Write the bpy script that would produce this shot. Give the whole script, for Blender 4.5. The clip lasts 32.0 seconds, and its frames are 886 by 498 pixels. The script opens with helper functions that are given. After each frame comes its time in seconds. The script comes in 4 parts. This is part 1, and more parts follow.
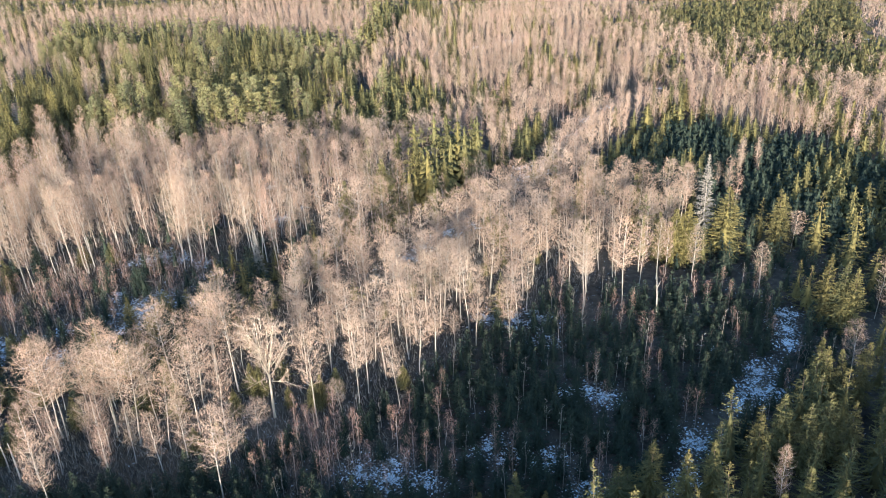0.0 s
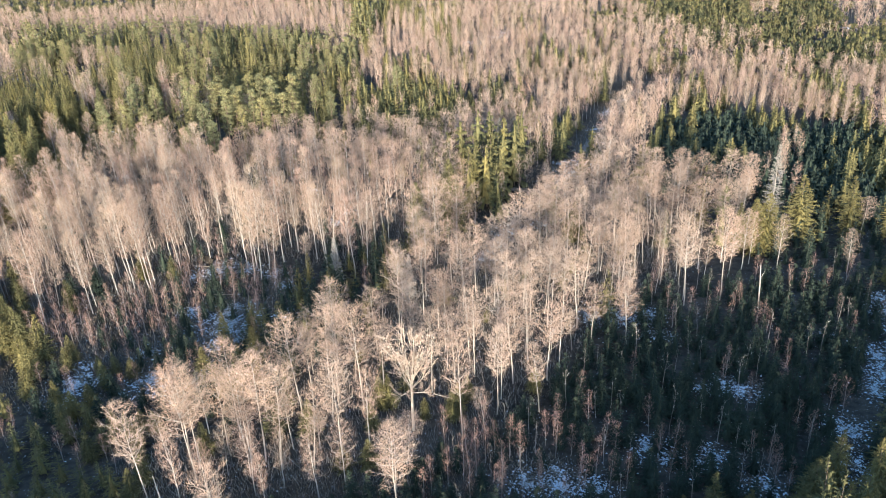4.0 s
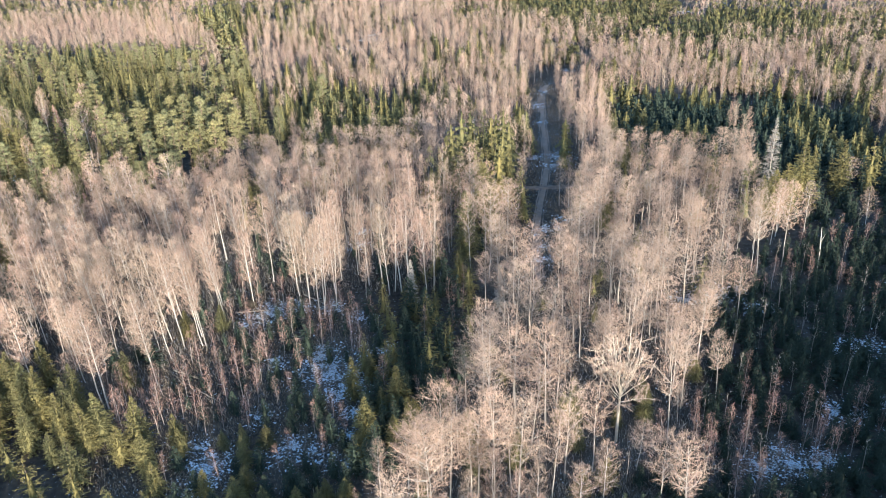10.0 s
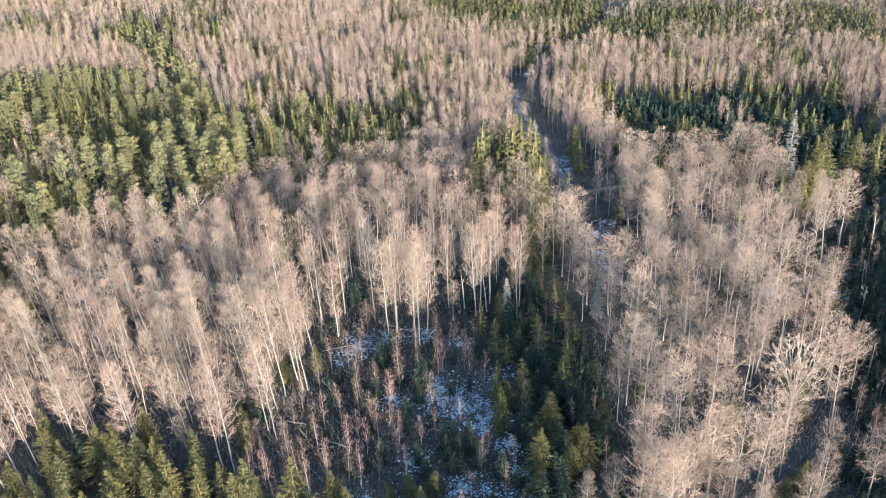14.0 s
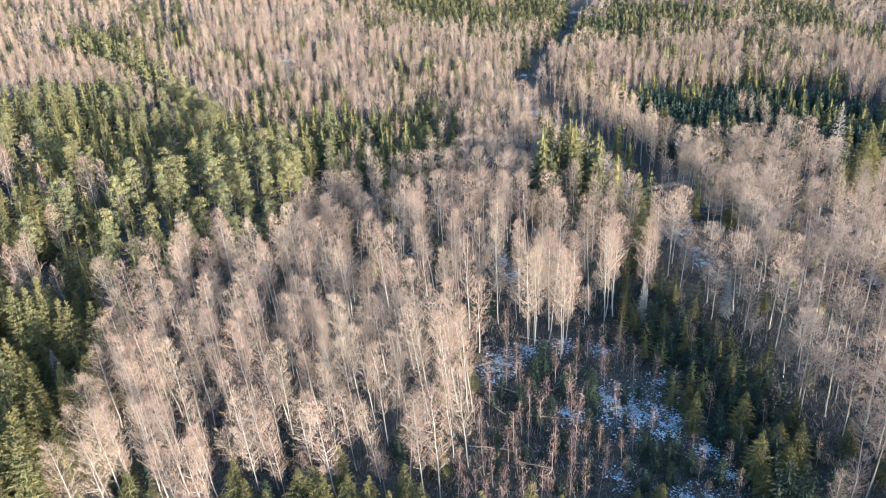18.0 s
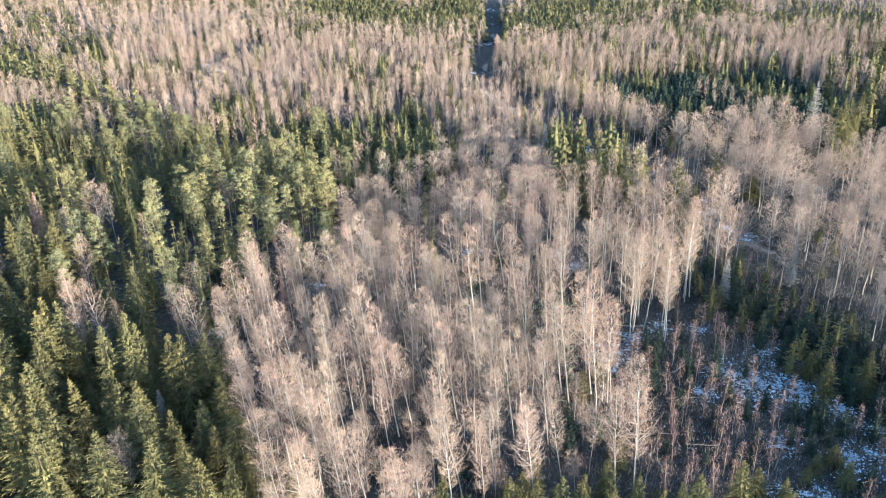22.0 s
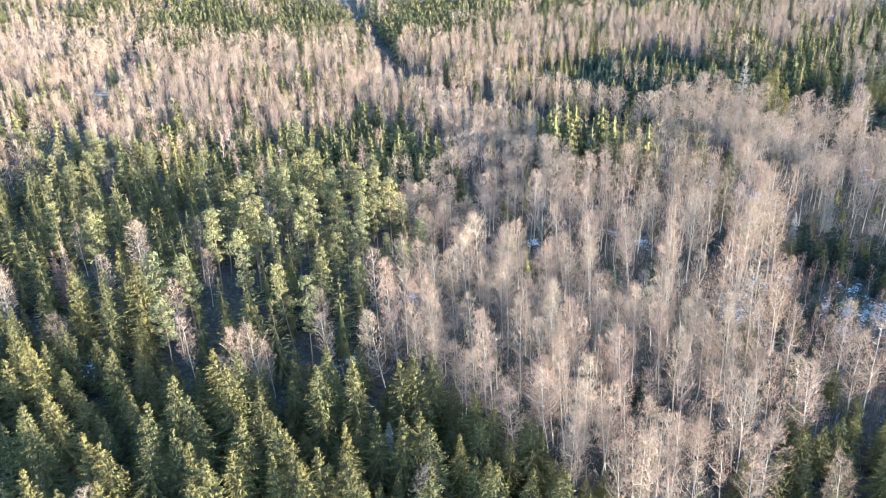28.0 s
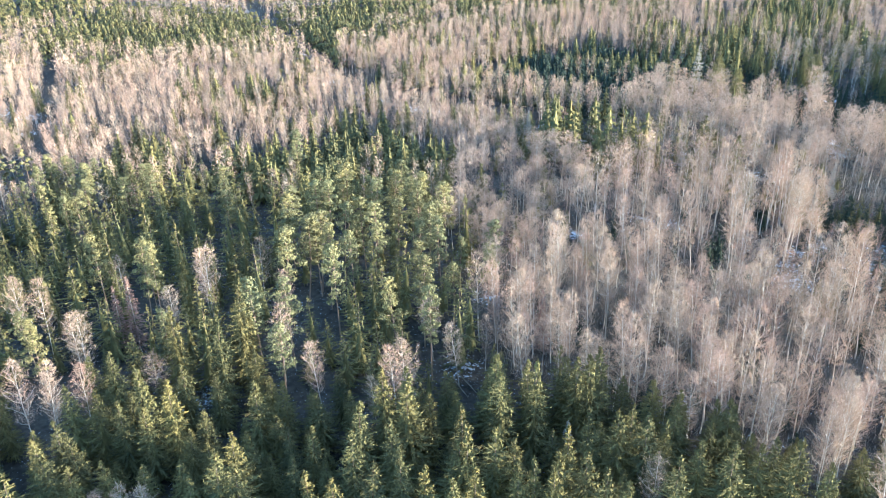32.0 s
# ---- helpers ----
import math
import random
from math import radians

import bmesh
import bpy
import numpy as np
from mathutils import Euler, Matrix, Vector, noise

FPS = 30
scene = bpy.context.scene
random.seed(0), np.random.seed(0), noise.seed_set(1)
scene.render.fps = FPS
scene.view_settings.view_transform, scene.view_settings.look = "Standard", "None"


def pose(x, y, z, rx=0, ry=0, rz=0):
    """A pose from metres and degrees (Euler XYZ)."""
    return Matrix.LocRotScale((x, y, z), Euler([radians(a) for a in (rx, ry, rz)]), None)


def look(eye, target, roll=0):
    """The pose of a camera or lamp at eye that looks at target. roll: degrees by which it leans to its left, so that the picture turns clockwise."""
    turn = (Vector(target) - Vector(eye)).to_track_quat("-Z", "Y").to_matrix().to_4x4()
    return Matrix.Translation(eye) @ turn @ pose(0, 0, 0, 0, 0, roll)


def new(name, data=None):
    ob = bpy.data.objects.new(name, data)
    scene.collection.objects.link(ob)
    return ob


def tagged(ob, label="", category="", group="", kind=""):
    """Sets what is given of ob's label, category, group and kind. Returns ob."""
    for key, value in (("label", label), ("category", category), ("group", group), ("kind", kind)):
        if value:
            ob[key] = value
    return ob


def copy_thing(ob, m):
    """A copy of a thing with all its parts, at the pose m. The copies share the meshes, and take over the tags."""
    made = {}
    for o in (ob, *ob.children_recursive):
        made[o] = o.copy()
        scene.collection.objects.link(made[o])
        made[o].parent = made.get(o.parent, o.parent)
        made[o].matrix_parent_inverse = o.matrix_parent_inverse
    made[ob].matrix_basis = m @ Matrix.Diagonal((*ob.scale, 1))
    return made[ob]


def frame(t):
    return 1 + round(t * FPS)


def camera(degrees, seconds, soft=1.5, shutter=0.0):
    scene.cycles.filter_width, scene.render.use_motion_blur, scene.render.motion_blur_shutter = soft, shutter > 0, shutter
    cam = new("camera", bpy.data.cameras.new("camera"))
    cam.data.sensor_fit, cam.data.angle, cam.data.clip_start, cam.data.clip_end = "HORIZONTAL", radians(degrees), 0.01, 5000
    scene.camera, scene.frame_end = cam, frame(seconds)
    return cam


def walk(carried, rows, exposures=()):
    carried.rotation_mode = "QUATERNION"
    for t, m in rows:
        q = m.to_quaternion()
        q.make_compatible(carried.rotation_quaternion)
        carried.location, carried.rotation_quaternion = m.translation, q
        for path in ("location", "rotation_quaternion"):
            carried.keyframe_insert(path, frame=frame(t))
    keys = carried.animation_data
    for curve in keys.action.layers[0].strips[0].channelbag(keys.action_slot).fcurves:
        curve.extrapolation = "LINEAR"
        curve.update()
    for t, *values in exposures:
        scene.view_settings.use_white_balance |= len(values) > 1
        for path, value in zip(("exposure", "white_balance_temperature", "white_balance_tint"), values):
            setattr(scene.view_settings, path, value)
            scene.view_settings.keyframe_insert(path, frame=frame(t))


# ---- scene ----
cam = camera(56.7, 32.0, soft=1.08)
METRES, EYE, TILT, LEAN, TURN = 478.7, 113.0, 0.0, 0.0, 35.5
ROWS = [
    (0.0, 0.0, 0.0, 0.0, -1.16, -25.48, 2.44),
    (0.5, -0.0094, 0.001, 0.0002, -1.76, -25.53, 2.43),
    (1.0, -0.0195, 0.0023, 0.0005, -2.27, -25.59, 2.4),
    (1.5, -0.0304, 0.0038, 0.0008, -2.73, -25.64, 2.37),
    (2.0, -0.0423, 0.0055, 0.001, -3.2, -25.69, 2.35),
    (2.5, -0.0549, 0.0076, 0.0011, -3.82, -25.76, 2.35),
    (3.0, -0.0681, 0.0103, 0.0013, -4.65, -25.84, 2.36),
    (3.5, -0.0816, 0.0137, 0.0016, -5.49, -25.91, 2.37),
    (5.5, -0.1384, 0.0297, 0.002, -11.83, -26.14, 2.25),
    (6.0, -0.1527, 0.0342, 0.0022, -13.37, -26.2, 2.25),
    (6.5, -0.1669, 0.0392, 0.0026, -14.87, -26.26, 2.24),
    (7.0, -0.1812, 0.0445, 0.0028, -16.37, -26.3, 2.2),
    (7.5, -0.1954, 0.0503, 0.003, -17.72, -26.34, 2.2),
    (8.0, -0.2094, 0.0564, 0.0032, -19.0, -26.38, 2.19),
    (8.5, -0.2234, 0.063, 0.0034, -20.3, -26.4, 2.18),
    (9.0, -0.2372, 0.0702, 0.0037, -21.79, -26.45, 2.2),
    (9.5, -0.2509, 0.078, 0.0039, -23.29, -26.48, 2.15),
    (10.0, -0.2643, 0.0864, 0.0042, -24.73, -26.49, 2.14),
    (10.5, -0.2772, 0.0953, 0.0044, -26.14, -26.49, 2.17),
    (11.0, -0.2901, 0.1048, 0.0048, -27.6, -26.5, 2.14),
    (11.5, -0.3026, 0.1146, 0.005, -29.13, -26.51, 2.13),
    (12.0, -0.3152, 0.1245, 0.0054, -30.7, -26.52, 2.1),
    (12.5, -0.3274, 0.1349, 0.0055, -32.15, -26.5, 2.1),
    (13.0, -0.3395, 0.1453, 0.0061, -33.41, -26.52, 2.08),
    (13.5, -0.3515, 0.1558, 0.0065, -34.5, -26.51, 2.07),
    (14.0, -0.3631, 0.1668, 0.0067, -35.24, -26.49, 2.09),
    (14.5, -0.3745, 0.1779, 0.0069, -35.77, -26.46, 2.06),
    (15.0, -0.3858, 0.1891, 0.0067, -36.6, -26.42, 2.06),
    (15.5, -0.3969, 0.2004, 0.0072, -37.36, -26.44, 2.07),
    (17.5, -0.4417, 0.247, 0.0082, -41.67, -26.5, 1.94),
    (18.0, -0.4528, 0.2587, 0.0082, -43.28, -26.53, 1.9),
    (18.5, -0.4638, 0.2707, 0.0083, -44.86, -26.58, 1.87),
    (19.0, -0.4746, 0.2829, 0.0082, -46.31, -26.59, 1.84),
    (19.5, -0.4853, 0.2953, 0.0083, -47.68, -26.61, 1.8),
    (20.0, -0.4958, 0.3079, 0.0083, -49.03, -26.63, 1.77),
    (20.5, -0.506, 0.3206, 0.0085, -50.39, -26.65, 1.74),
    (21.0, -0.516, 0.3336, 0.0086, -51.85, -26.68, 1.71),
    (21.5, -0.5257, 0.3466, 0.0086, -53.33, -26.7, 1.7),
    (22.0, -0.5351, 0.3601, 0.0087, -54.8, -26.72, 1.7),
    (22.5, -0.5443, 0.3739, 0.0089, -56.22, -26.75, 1.67),
    (23.0, -0.5532, 0.3878, 0.009, -57.62, -26.77, 1.65),
    (23.5, -0.5618, 0.402, 0.0091, -59.09, -26.78, 1.64),
    (24.0, -0.5701, 0.4163, 0.0092, -60.68, -26.79, 1.62),
    (24.5, -0.5779, 0.4312, 0.0093, -62.26, -26.82, 1.54),
    (25.0, -0.5854, 0.4459, 0.0092, -63.82, -26.81, 1.58),
    (25.5, -0.5926, 0.4611, 0.0091, -65.4, -26.83, 1.52),
    (27.5, -0.6159, 0.5242, 0.0085, -71.78, -26.83, 1.4),
    (28.0, -0.6206, 0.54, 0.0085, -73.33, -26.84, 1.38),
    (28.5, -0.6249, 0.5559, 0.0085, -74.92, -26.85, 1.33),
    (29.0, -0.6287, 0.5721, 0.0087, -76.54, -26.86, 1.29),
    (29.5, -0.6321, 0.5884, 0.0089, -78.21, -26.86, 1.26),
    (30.0, -0.6352, 0.6046, 0.0091, -79.99, -26.87, 1.25),
    (30.5, -0.6378, 0.6211, 0.0092, -81.66, -26.88, 1.21),
    (31.0, -0.6401, 0.6376, 0.0093, -83.0, -26.88, 1.23),
    (31.5, -0.6418, 0.6542, 0.0094, -84.01, -26.87, 1.2),
    (32.0, -0.6431, 0.6706, 0.0094, -85.2, -26.87, 1.18),
]
walk(cam, [(t, pose(0, 0, EYE, TILT, LEAN, TURN) @ pose(METRES * x, METRES * y, METRES * z, 90 + pitch, roll, yaw)) for t, x, y, z, yaw, pitch, roll in ROWS],
     exposures=[(0.0, 2.05, 5560, 5), (15.0, 2.11, 5290, 4), (24.0, 2.57, 5260, 2), (32.0, 3.06, 5280, 1)])

# ---- light ----
SUN_AZ, SUN_EL = 150.0, 9.8          # degrees clockwise from +y, and above the horizon
sun_way = Vector((math.sin(radians(SUN_AZ)) * math.cos(radians(SUN_EL)), math.cos(radians(SUN_AZ)) * math.cos(radians(SUN_EL)), math.sin(radians(SUN_EL))))
sun_data = bpy.data.lights.new("sun", "SUN")
sun_data.energy, sun_data.angle, sun_data.color = 3.6, radians(0.6), (1.0, 0.85, 0.66)
new("sun", sun_data).matrix_world = look(sun_way * 400, (0, 0, 0))
world = bpy.data.worlds.new("world")
scene.world = world
world.use_nodes = True
sky = world.node_tree.nodes.new("ShaderNodeTexSky")
sky.sky_type, sky.sun_disc = "NISHITA", False
sky.sun_elevation, sky.sun_rotation = radians(SUN_EL), radians(SUN_AZ)
sky.air_density, sky.dust_density, sky.ozone_density = 1.0, 1.0, 2.4
back = world.node_tree.nodes["Background"]
back.inputs["Strength"].default_value = 0.14
world.node_tree.links.new(sky.outputs["Color"], back.inputs["Color"])


# ---- materials ----
def plain(name, dark, light, scale=0.6, detail=4.0, rough=0.9, patch=0.05, vary=0.35, stretch=(1, 1, 1), bump=0.0, local=False, other=None):
    """A rough natural surface: two colours mixed by fine grain, broad patches, and a change from piece to piece and from tree to tree.
    other: a second pair of colours, towards which some trees lean."""
    mat = bpy.data.materials.new(name)
    mat.use_nodes = True
    nt = mat.node_tree
    n, l = nt.nodes, nt.links
    bsdf = n["Principled BSDF"]
    bsdf.inputs["Roughness"].default_value = rough
    bsdf.inputs["Specular IOR Level"].default_value = 0.15
    geo = n.new("ShaderNodeNewGeometry")
    src = geo.outputs["Position"]
    if local:
        src = n.new("ShaderNodeTexCoord").outputs["Object"]
    mp = n.new("ShaderNodeMapping")
    mp.inputs["Scale"].default_value = stretch
    l.new(src, mp.inputs["Vector"])
    fine = n.new("ShaderNodeTexNoise")
    fine.inputs["Scale"].default_value, fine.inputs["Detail"].default_value = scale, detail
    l.new(mp.outputs["Vector"], fine.inputs["Vector"])
    broad = n.new("ShaderNodeTexNoise")
    broad.inputs["Scale"].default_value, broad.inputs["Detail"].default_value = patch, 2.0
    l.new(geo.outputs["Position"], broad.inputs["Vector"])
    info = n.new("ShaderNodeObjectInfo")
    total = n.new("ShaderNodeMath")
    total.operation = "ADD"
    l.new(fine.outputs["Fac"], total.inputs[0])
    l.new(broad.outputs["Fac"], total.inputs[1])
    piece = n.new("ShaderNodeMath")
    piece.operation = "MULTIPLY_ADD"
    l.new(geo.outputs["Random Per Island"], piece.inputs[0])
    piece.inputs[1].default_value = vary
    l.new(total.outputs[0], piece.inputs[2])
    own = n.new("ShaderNodeAttribute")
    own.attribute_name = "tone"
    both = n.new("ShaderNodeMath")
    both.operation = "ADD"
    l.new(info.outputs["Random"], both.inputs[0])
    l.new(own.outputs["Fac"], both.inputs[1])
    tree = n.new("ShaderNodeMath")
    tree.operation = "FRACT"
    l.new(both.outputs[0], tree.inputs[0])
    each = n.new("ShaderNodeMath")
    each.operation = "MULTIPLY_ADD"
    l.new(tree.outputs[0], each.inputs[0])
    each.inputs[1].default_value = vary
    l.new(piece.outputs[0], each.inputs[2])
    ramp = n.new("ShaderNodeMapRange")
    ramp.inputs["From Min"].default_value, ramp.inputs["From Max"].default_value = 0.72, 1.28 + 2 * vary
    l.new(each.outputs[0], ramp.inputs["Value"])
    mix = n.new("ShaderNodeMix")
    mix.data_type = "RGBA"
    l.new(ramp.outputs["Result"], mix.inputs["Factor"])
    mix.inputs["A"].default_value = (*dark, 1)
    mix.inputs["B"].default_value = (*light, 1)
    colour = mix.outputs["Result"]
    if other:
        second = n.new("ShaderNodeMix")
        second.data_type = "RGBA"
        l.new(ramp.outputs["Result"], second.inputs["Factor"])
        second.inputs["A"].default_value = (*other[0], 1)
        second.inputs["B"].default_value = (*other[1], 1)
        spin = n.new("ShaderNodeMath")
        spin.operation = "MULTIPLY"
        l.new(tree.outputs[0], spin.inputs[0])
        spin.inputs[1].default_value = 7.31
        part_of = n.new("ShaderNodeMath")
        part_of.operation = "FRACT"
        l.new(spin.outputs[0], part_of.inputs[0])
        hue = n.new("ShaderNodeMix")
        hue.data_type = "RGBA"
        l.new(part_of.outputs[0], hue.inputs["Factor"])
        l.new(colour, hue.inputs["A"])
        l.new(second.outputs["Result"], hue.inputs["B"])
        colour = hue.outputs["Result"]
    l.new(colour, bsdf.inputs["Base Color"])
    if bump:
        bp = n.new("ShaderNodeBump")
        bp.inputs["Strength"].default_value, bp.inputs["Distance"].default_value = bump, 0.1
        l.new(fine.outputs["Fac"], bp.inputs["Height"])
        l.new(bp.outputs["Normal"], bsdf.inputs["Normal"])
    return mat


M_BIRCH_BARK = plain("birch_bark", (0.24, 0.20, 0.16), (0.60, 0.53, 0.45), scale=1.6, stretch=(1, 1, 2.5), vary=0.3, local=True)
M_ALDER_BARK = plain("alder_bark", (0.20, 0.17, 0.135), (0.52, 0.44, 0.36), scale=1.2, vary=0.3, local=True)
M_SAPLING_BARK = plain("sapling_bark", (0.16, 0.125, 0.10), (0.42, 0.35, 0.30), scale=1.5, vary=0.3)
M_ASPEN_BARK = plain("aspen_bark", (0.28, 0.23, 0.17), (0.68, 0.56, 0.43), scale=1.2, vary=0.2, local=True)
M_SPRUCE_BARK = plain("spruce_bark", (0.07, 0.05, 0.04), (0.19, 0.14, 0.10), scale=2.0, stretch=(1, 1, 0.3))
M_PINE_BARK = plain("pine_bark", (0.13, 0.09, 0.065), (0.30, 0.20, 0.14), scale=1.5, stretch=(1, 1, 0.3))
M_BIRCH_TWIG = plain("birch_twigs", (0.185, 0.115, 0.085), (0.47, 0.305, 0.225), vary=0.4, other=((0.18, 0.125, 0.09), (0.47, 0.345, 0.245)))
M_ALDER_TWIG = plain("alder_twigs", (0.192, 0.125, 0.089), (0.51, 0.344, 0.246), vary=0.4, other=((0.18, 0.125, 0.092), (0.47, 0.340, 0.252)))
M_SAPLING_TWIG = plain("sapling_twigs", (0.14, 0.085, 0.066), (0.37, 0.225, 0.172), vary=0.4)
M_SPRUCE = plain("spruce_needles", (0.044, 0.042, 0.022), (0.240, 0.188, 0.064), vary=0.35, other=((0.038, 0.042, 0.024), (0.190, 0.164, 0.064)))
# near-black needles: the plantation's shade is part of this colour
M_SHADED_YOUNG_SPRUCE = plain("shaded_young_spruce_needles", (0.021, 0.030, 0.023), (0.054, 0.064, 0.040), vary=0.35)
M_PINE = plain("pine_needles", (0.078, 0.069, 0.034), (0.285, 0.236, 0.096), vary=0.35, other=((0.064, 0.066, 0.038), (0.230, 0.210, 0.098)))
M_GREY_TWIG = plain("dead_twigs", (0.20, 0.17, 0.14), (0.46, 0.40, 0.33), vary=0.4)
M_TORN_EARTH = plain("torn_earth", (0.014, 0.011, 0.009), (0.055, 0.042, 0.030), scale=1.5, bump=0.5)
M_LOG = plain("log_bark", (0.14, 0.11, 0.08), (0.40, 0.33, 0.25), scale=2.0, vary=0.3, bump=0.4)
M_SNOW = plain("old_snow", (0.42, 0.45, 0.49), (0.84, 0.87, 0.90), scale=2.0, rough=0.7, vary=0.3, bump=0.3)
M_GRASS = plain("dry_grass", (0.085, 0.060, 0.038), (0.34, 0.25, 0.155), scale=1.0, vary=0.4)
M_TRACK = plain("track_earth", (0.10, 0.075, 0.06), (0.30, 0.23, 0.18), scale=0.7, vary=0.2, bump=0.5)


def ground_material():
    """Dark forest litter and dead grass, whitened by old snow where the frost layer says so."""
    mat = plain("forest_floor", (0.026, 0.022, 0.017), (0.100, 0.080, 0.060), scale=0.55, detail=8.0, patch=0.035, vary=0.0, bump=0.6)
    n, l = mat.node_tree.nodes, mat.node_tree.links
    bsdf = n["Principled BSDF"]
    under = bsdf.inputs["Base Color"].links[0].from_socket
    layer = n.new("ShaderNodeAttribute")
    layer.attribute_name = "frost"
    spots = n.new("ShaderNodeTexNoise")
    spots.inputs["Scale"].default_value, spots.inputs["Detail"].default_value = 1.9, 6.0
    l.new(n["Geometry"].outputs["Position"], spots.inputs["Vector"])
    add = n.new("ShaderNodeMath")
    add.operation = "MULTIPLY_ADD"
    l.new(layer.outputs["Fac"], add.inputs[0])
    add.inputs[1].default_value = 0.13
    l.new(spots.outputs["Fac"], add.inputs[2])
    cut = n.new("ShaderNodeMapRange")
    cut.inputs["From Min"].default_value, cut.inputs["From Max"].default_value = 0.655, 0.74
    l.new(add.outputs[0], cut.inputs["Value"])
    mix = n.new("ShaderNodeMix")
    mix.data_type = "RGBA"
    l.new(cut.outputs["Result"], mix.inputs["Factor"])
    l.new(under, mix.inputs["A"])
    mix.inputs["B"].default_value = (0.72, 0.75, 0.79, 1)
    l.new(mix.outputs["Result"], bsdf.inputs["Base Color"])
    return mat


# ---- mesh helpers ----
def mesh_of(name, verts, tris, mats, index=None, smooth=False):
    """A triangle mesh out of arrays, with its materials and, if given, a material index per face."""
    me = bpy.data.meshes.new(name)
    v, f = np.asarray(verts, dtype=np.float32), np.asarray(tris, dtype=np.int32)
    me.vertices.add(len(v))
    me.vertices.foreach_set("co", v.ravel())
    me.loops.add(len(f) * 3)
    me.loops.foreach_set("vertex_index", f.ravel())
    me.polygons.add(len(f))
    me.polygons.foreach_set("loop_start", np.arange(0, len(f) * 3, 3, dtype=np.int32))
    if index is not None:
        me.polygons.foreach_set("material_index", np.asarray(index, dtype=np.int32))
    for m in mats:
        me.materials.append(m)
    if smooth:
        me.polygons.foreach_set("use_smooth", np.ones(len(f), dtype=bool))
    me.update(calc_edges=True)
    return me


def part(name, me, parent, label=""):
    ob = new(name, me)
    ob.parent = parent
    return tagged(ob, label)


class Heap:
    """Collects triangles: tubes, slivers and blades."""

    def __init__(self):
        self.v, self.f, self.n = [], [], 0

    def add(self, v, f):
        self.v.append(np.asarray(v, float).reshape(-1, 3))
        self.f.append(np.asarray(f, int).reshape(-1, 3) + self.n)
        self.n += len(self.v[-1])

    def tube(self, path, radii, sides):
        path = np.asarray(path, float)
        k = len(path)
        way = np.gradient(path, axis=0)
        way /= np.linalg.norm(way, axis=1)[:, None] + 1e-9
        ref = np.array([1.0, 0, 0]) if abs(way[0][2]) > 0.7 else np.array([0, 0, 1.0])
        a = np.cross(way, ref)
        a /= np.linalg.norm(a, axis=1)[:, None] + 1e-9
        b = np.cross(way, a)
        ang = np.arange(sides) * 2 * np.pi / sides
        ring = path[:, None] + np.asarray(radii)[:, None, None] * (np.cos(ang)[None, :, None] * a[:, None] + np.sin(ang)[None, :, None] * b[:, None])
        i, j = np.meshgrid(np.arange(k - 1), np.arange(sides), indexing="ij")
        p, q = i * sides + j, i * sides + (j + 1) % sides
        tri = np.concatenate([np.stack([p, q, q + sides], -1).reshape(-1, 3), np.stack([p, q + sides, p + sides], -1).reshape(-1, 3)])
        self.add(ring.reshape(-1, 3), tri)

    def core(self, rng, centre, levels, radii, sides):
        """The dense heart of a crown: a lumpy spindle, open to none of the light."""
        centre, levels, radii = np.asarray(centre, float), np.asarray(levels, float), np.asarray(radii, float)
        k = len(levels)
        ang = np.arange(sides) * 2 * np.pi / sides
        r = radii[:, None] * rng.uniform(0.72, 1.28, (k, sides))
        ring = np.stack([centre[0] + r * np.cos(ang), centre[1] + r * np.sin(ang), levels[:, None] + rng.normal(0, 0.12, (k, sides)) * radii[:, None]], -1)
        i, j = np.meshgrid(np.arange(k - 1), np.arange(sides), indexing="ij")
        p, q = i * sides + j, i * sides + (j + 1) % sides
        tri = np.concatenate([np.stack([p, q, q + sides], -1).reshape(-1, 3), np.stack([p, q + sides, p + sides], -1).reshape(-1, 3)])
        self.add(ring.reshape(-1, 3), tri)

    def slivers(self, roots, ways, widths, rng, face=None):
        """One thin triangle per twig, broad side roughly towards face where that is given."""
        roots, ways = np.asarray(roots), np.asarray(ways)
        turn = rng.normal(size=ways.shape)
        side = np.cross(ways, turn if face is None else turn * 0.45 + face)
        side /= np.linalg.norm(side, axis=1)[:, None] + 1e-9
        w = np.asarray(widths)[:, None] / 2
        v = np.stack([roots - side * w, roots + side * w, roots + ways], 1)
        self.add(v.reshape(-1, 3), np.arange(len(roots) * 3).reshape(-1, 3))

    def arrays(self):
        return (np.concatenate(self.v), np.concatenate(self.f)) if self.v else (np.zeros((0, 3)), np.zeros((0, 3), int))


# ---- the trees, each of unit kind: built at its true height, then scaled a little from tree to tree ----
def unit(v):
    return v / (np.linalg.norm(v, axis=-1, keepdims=True) + 1e-9)


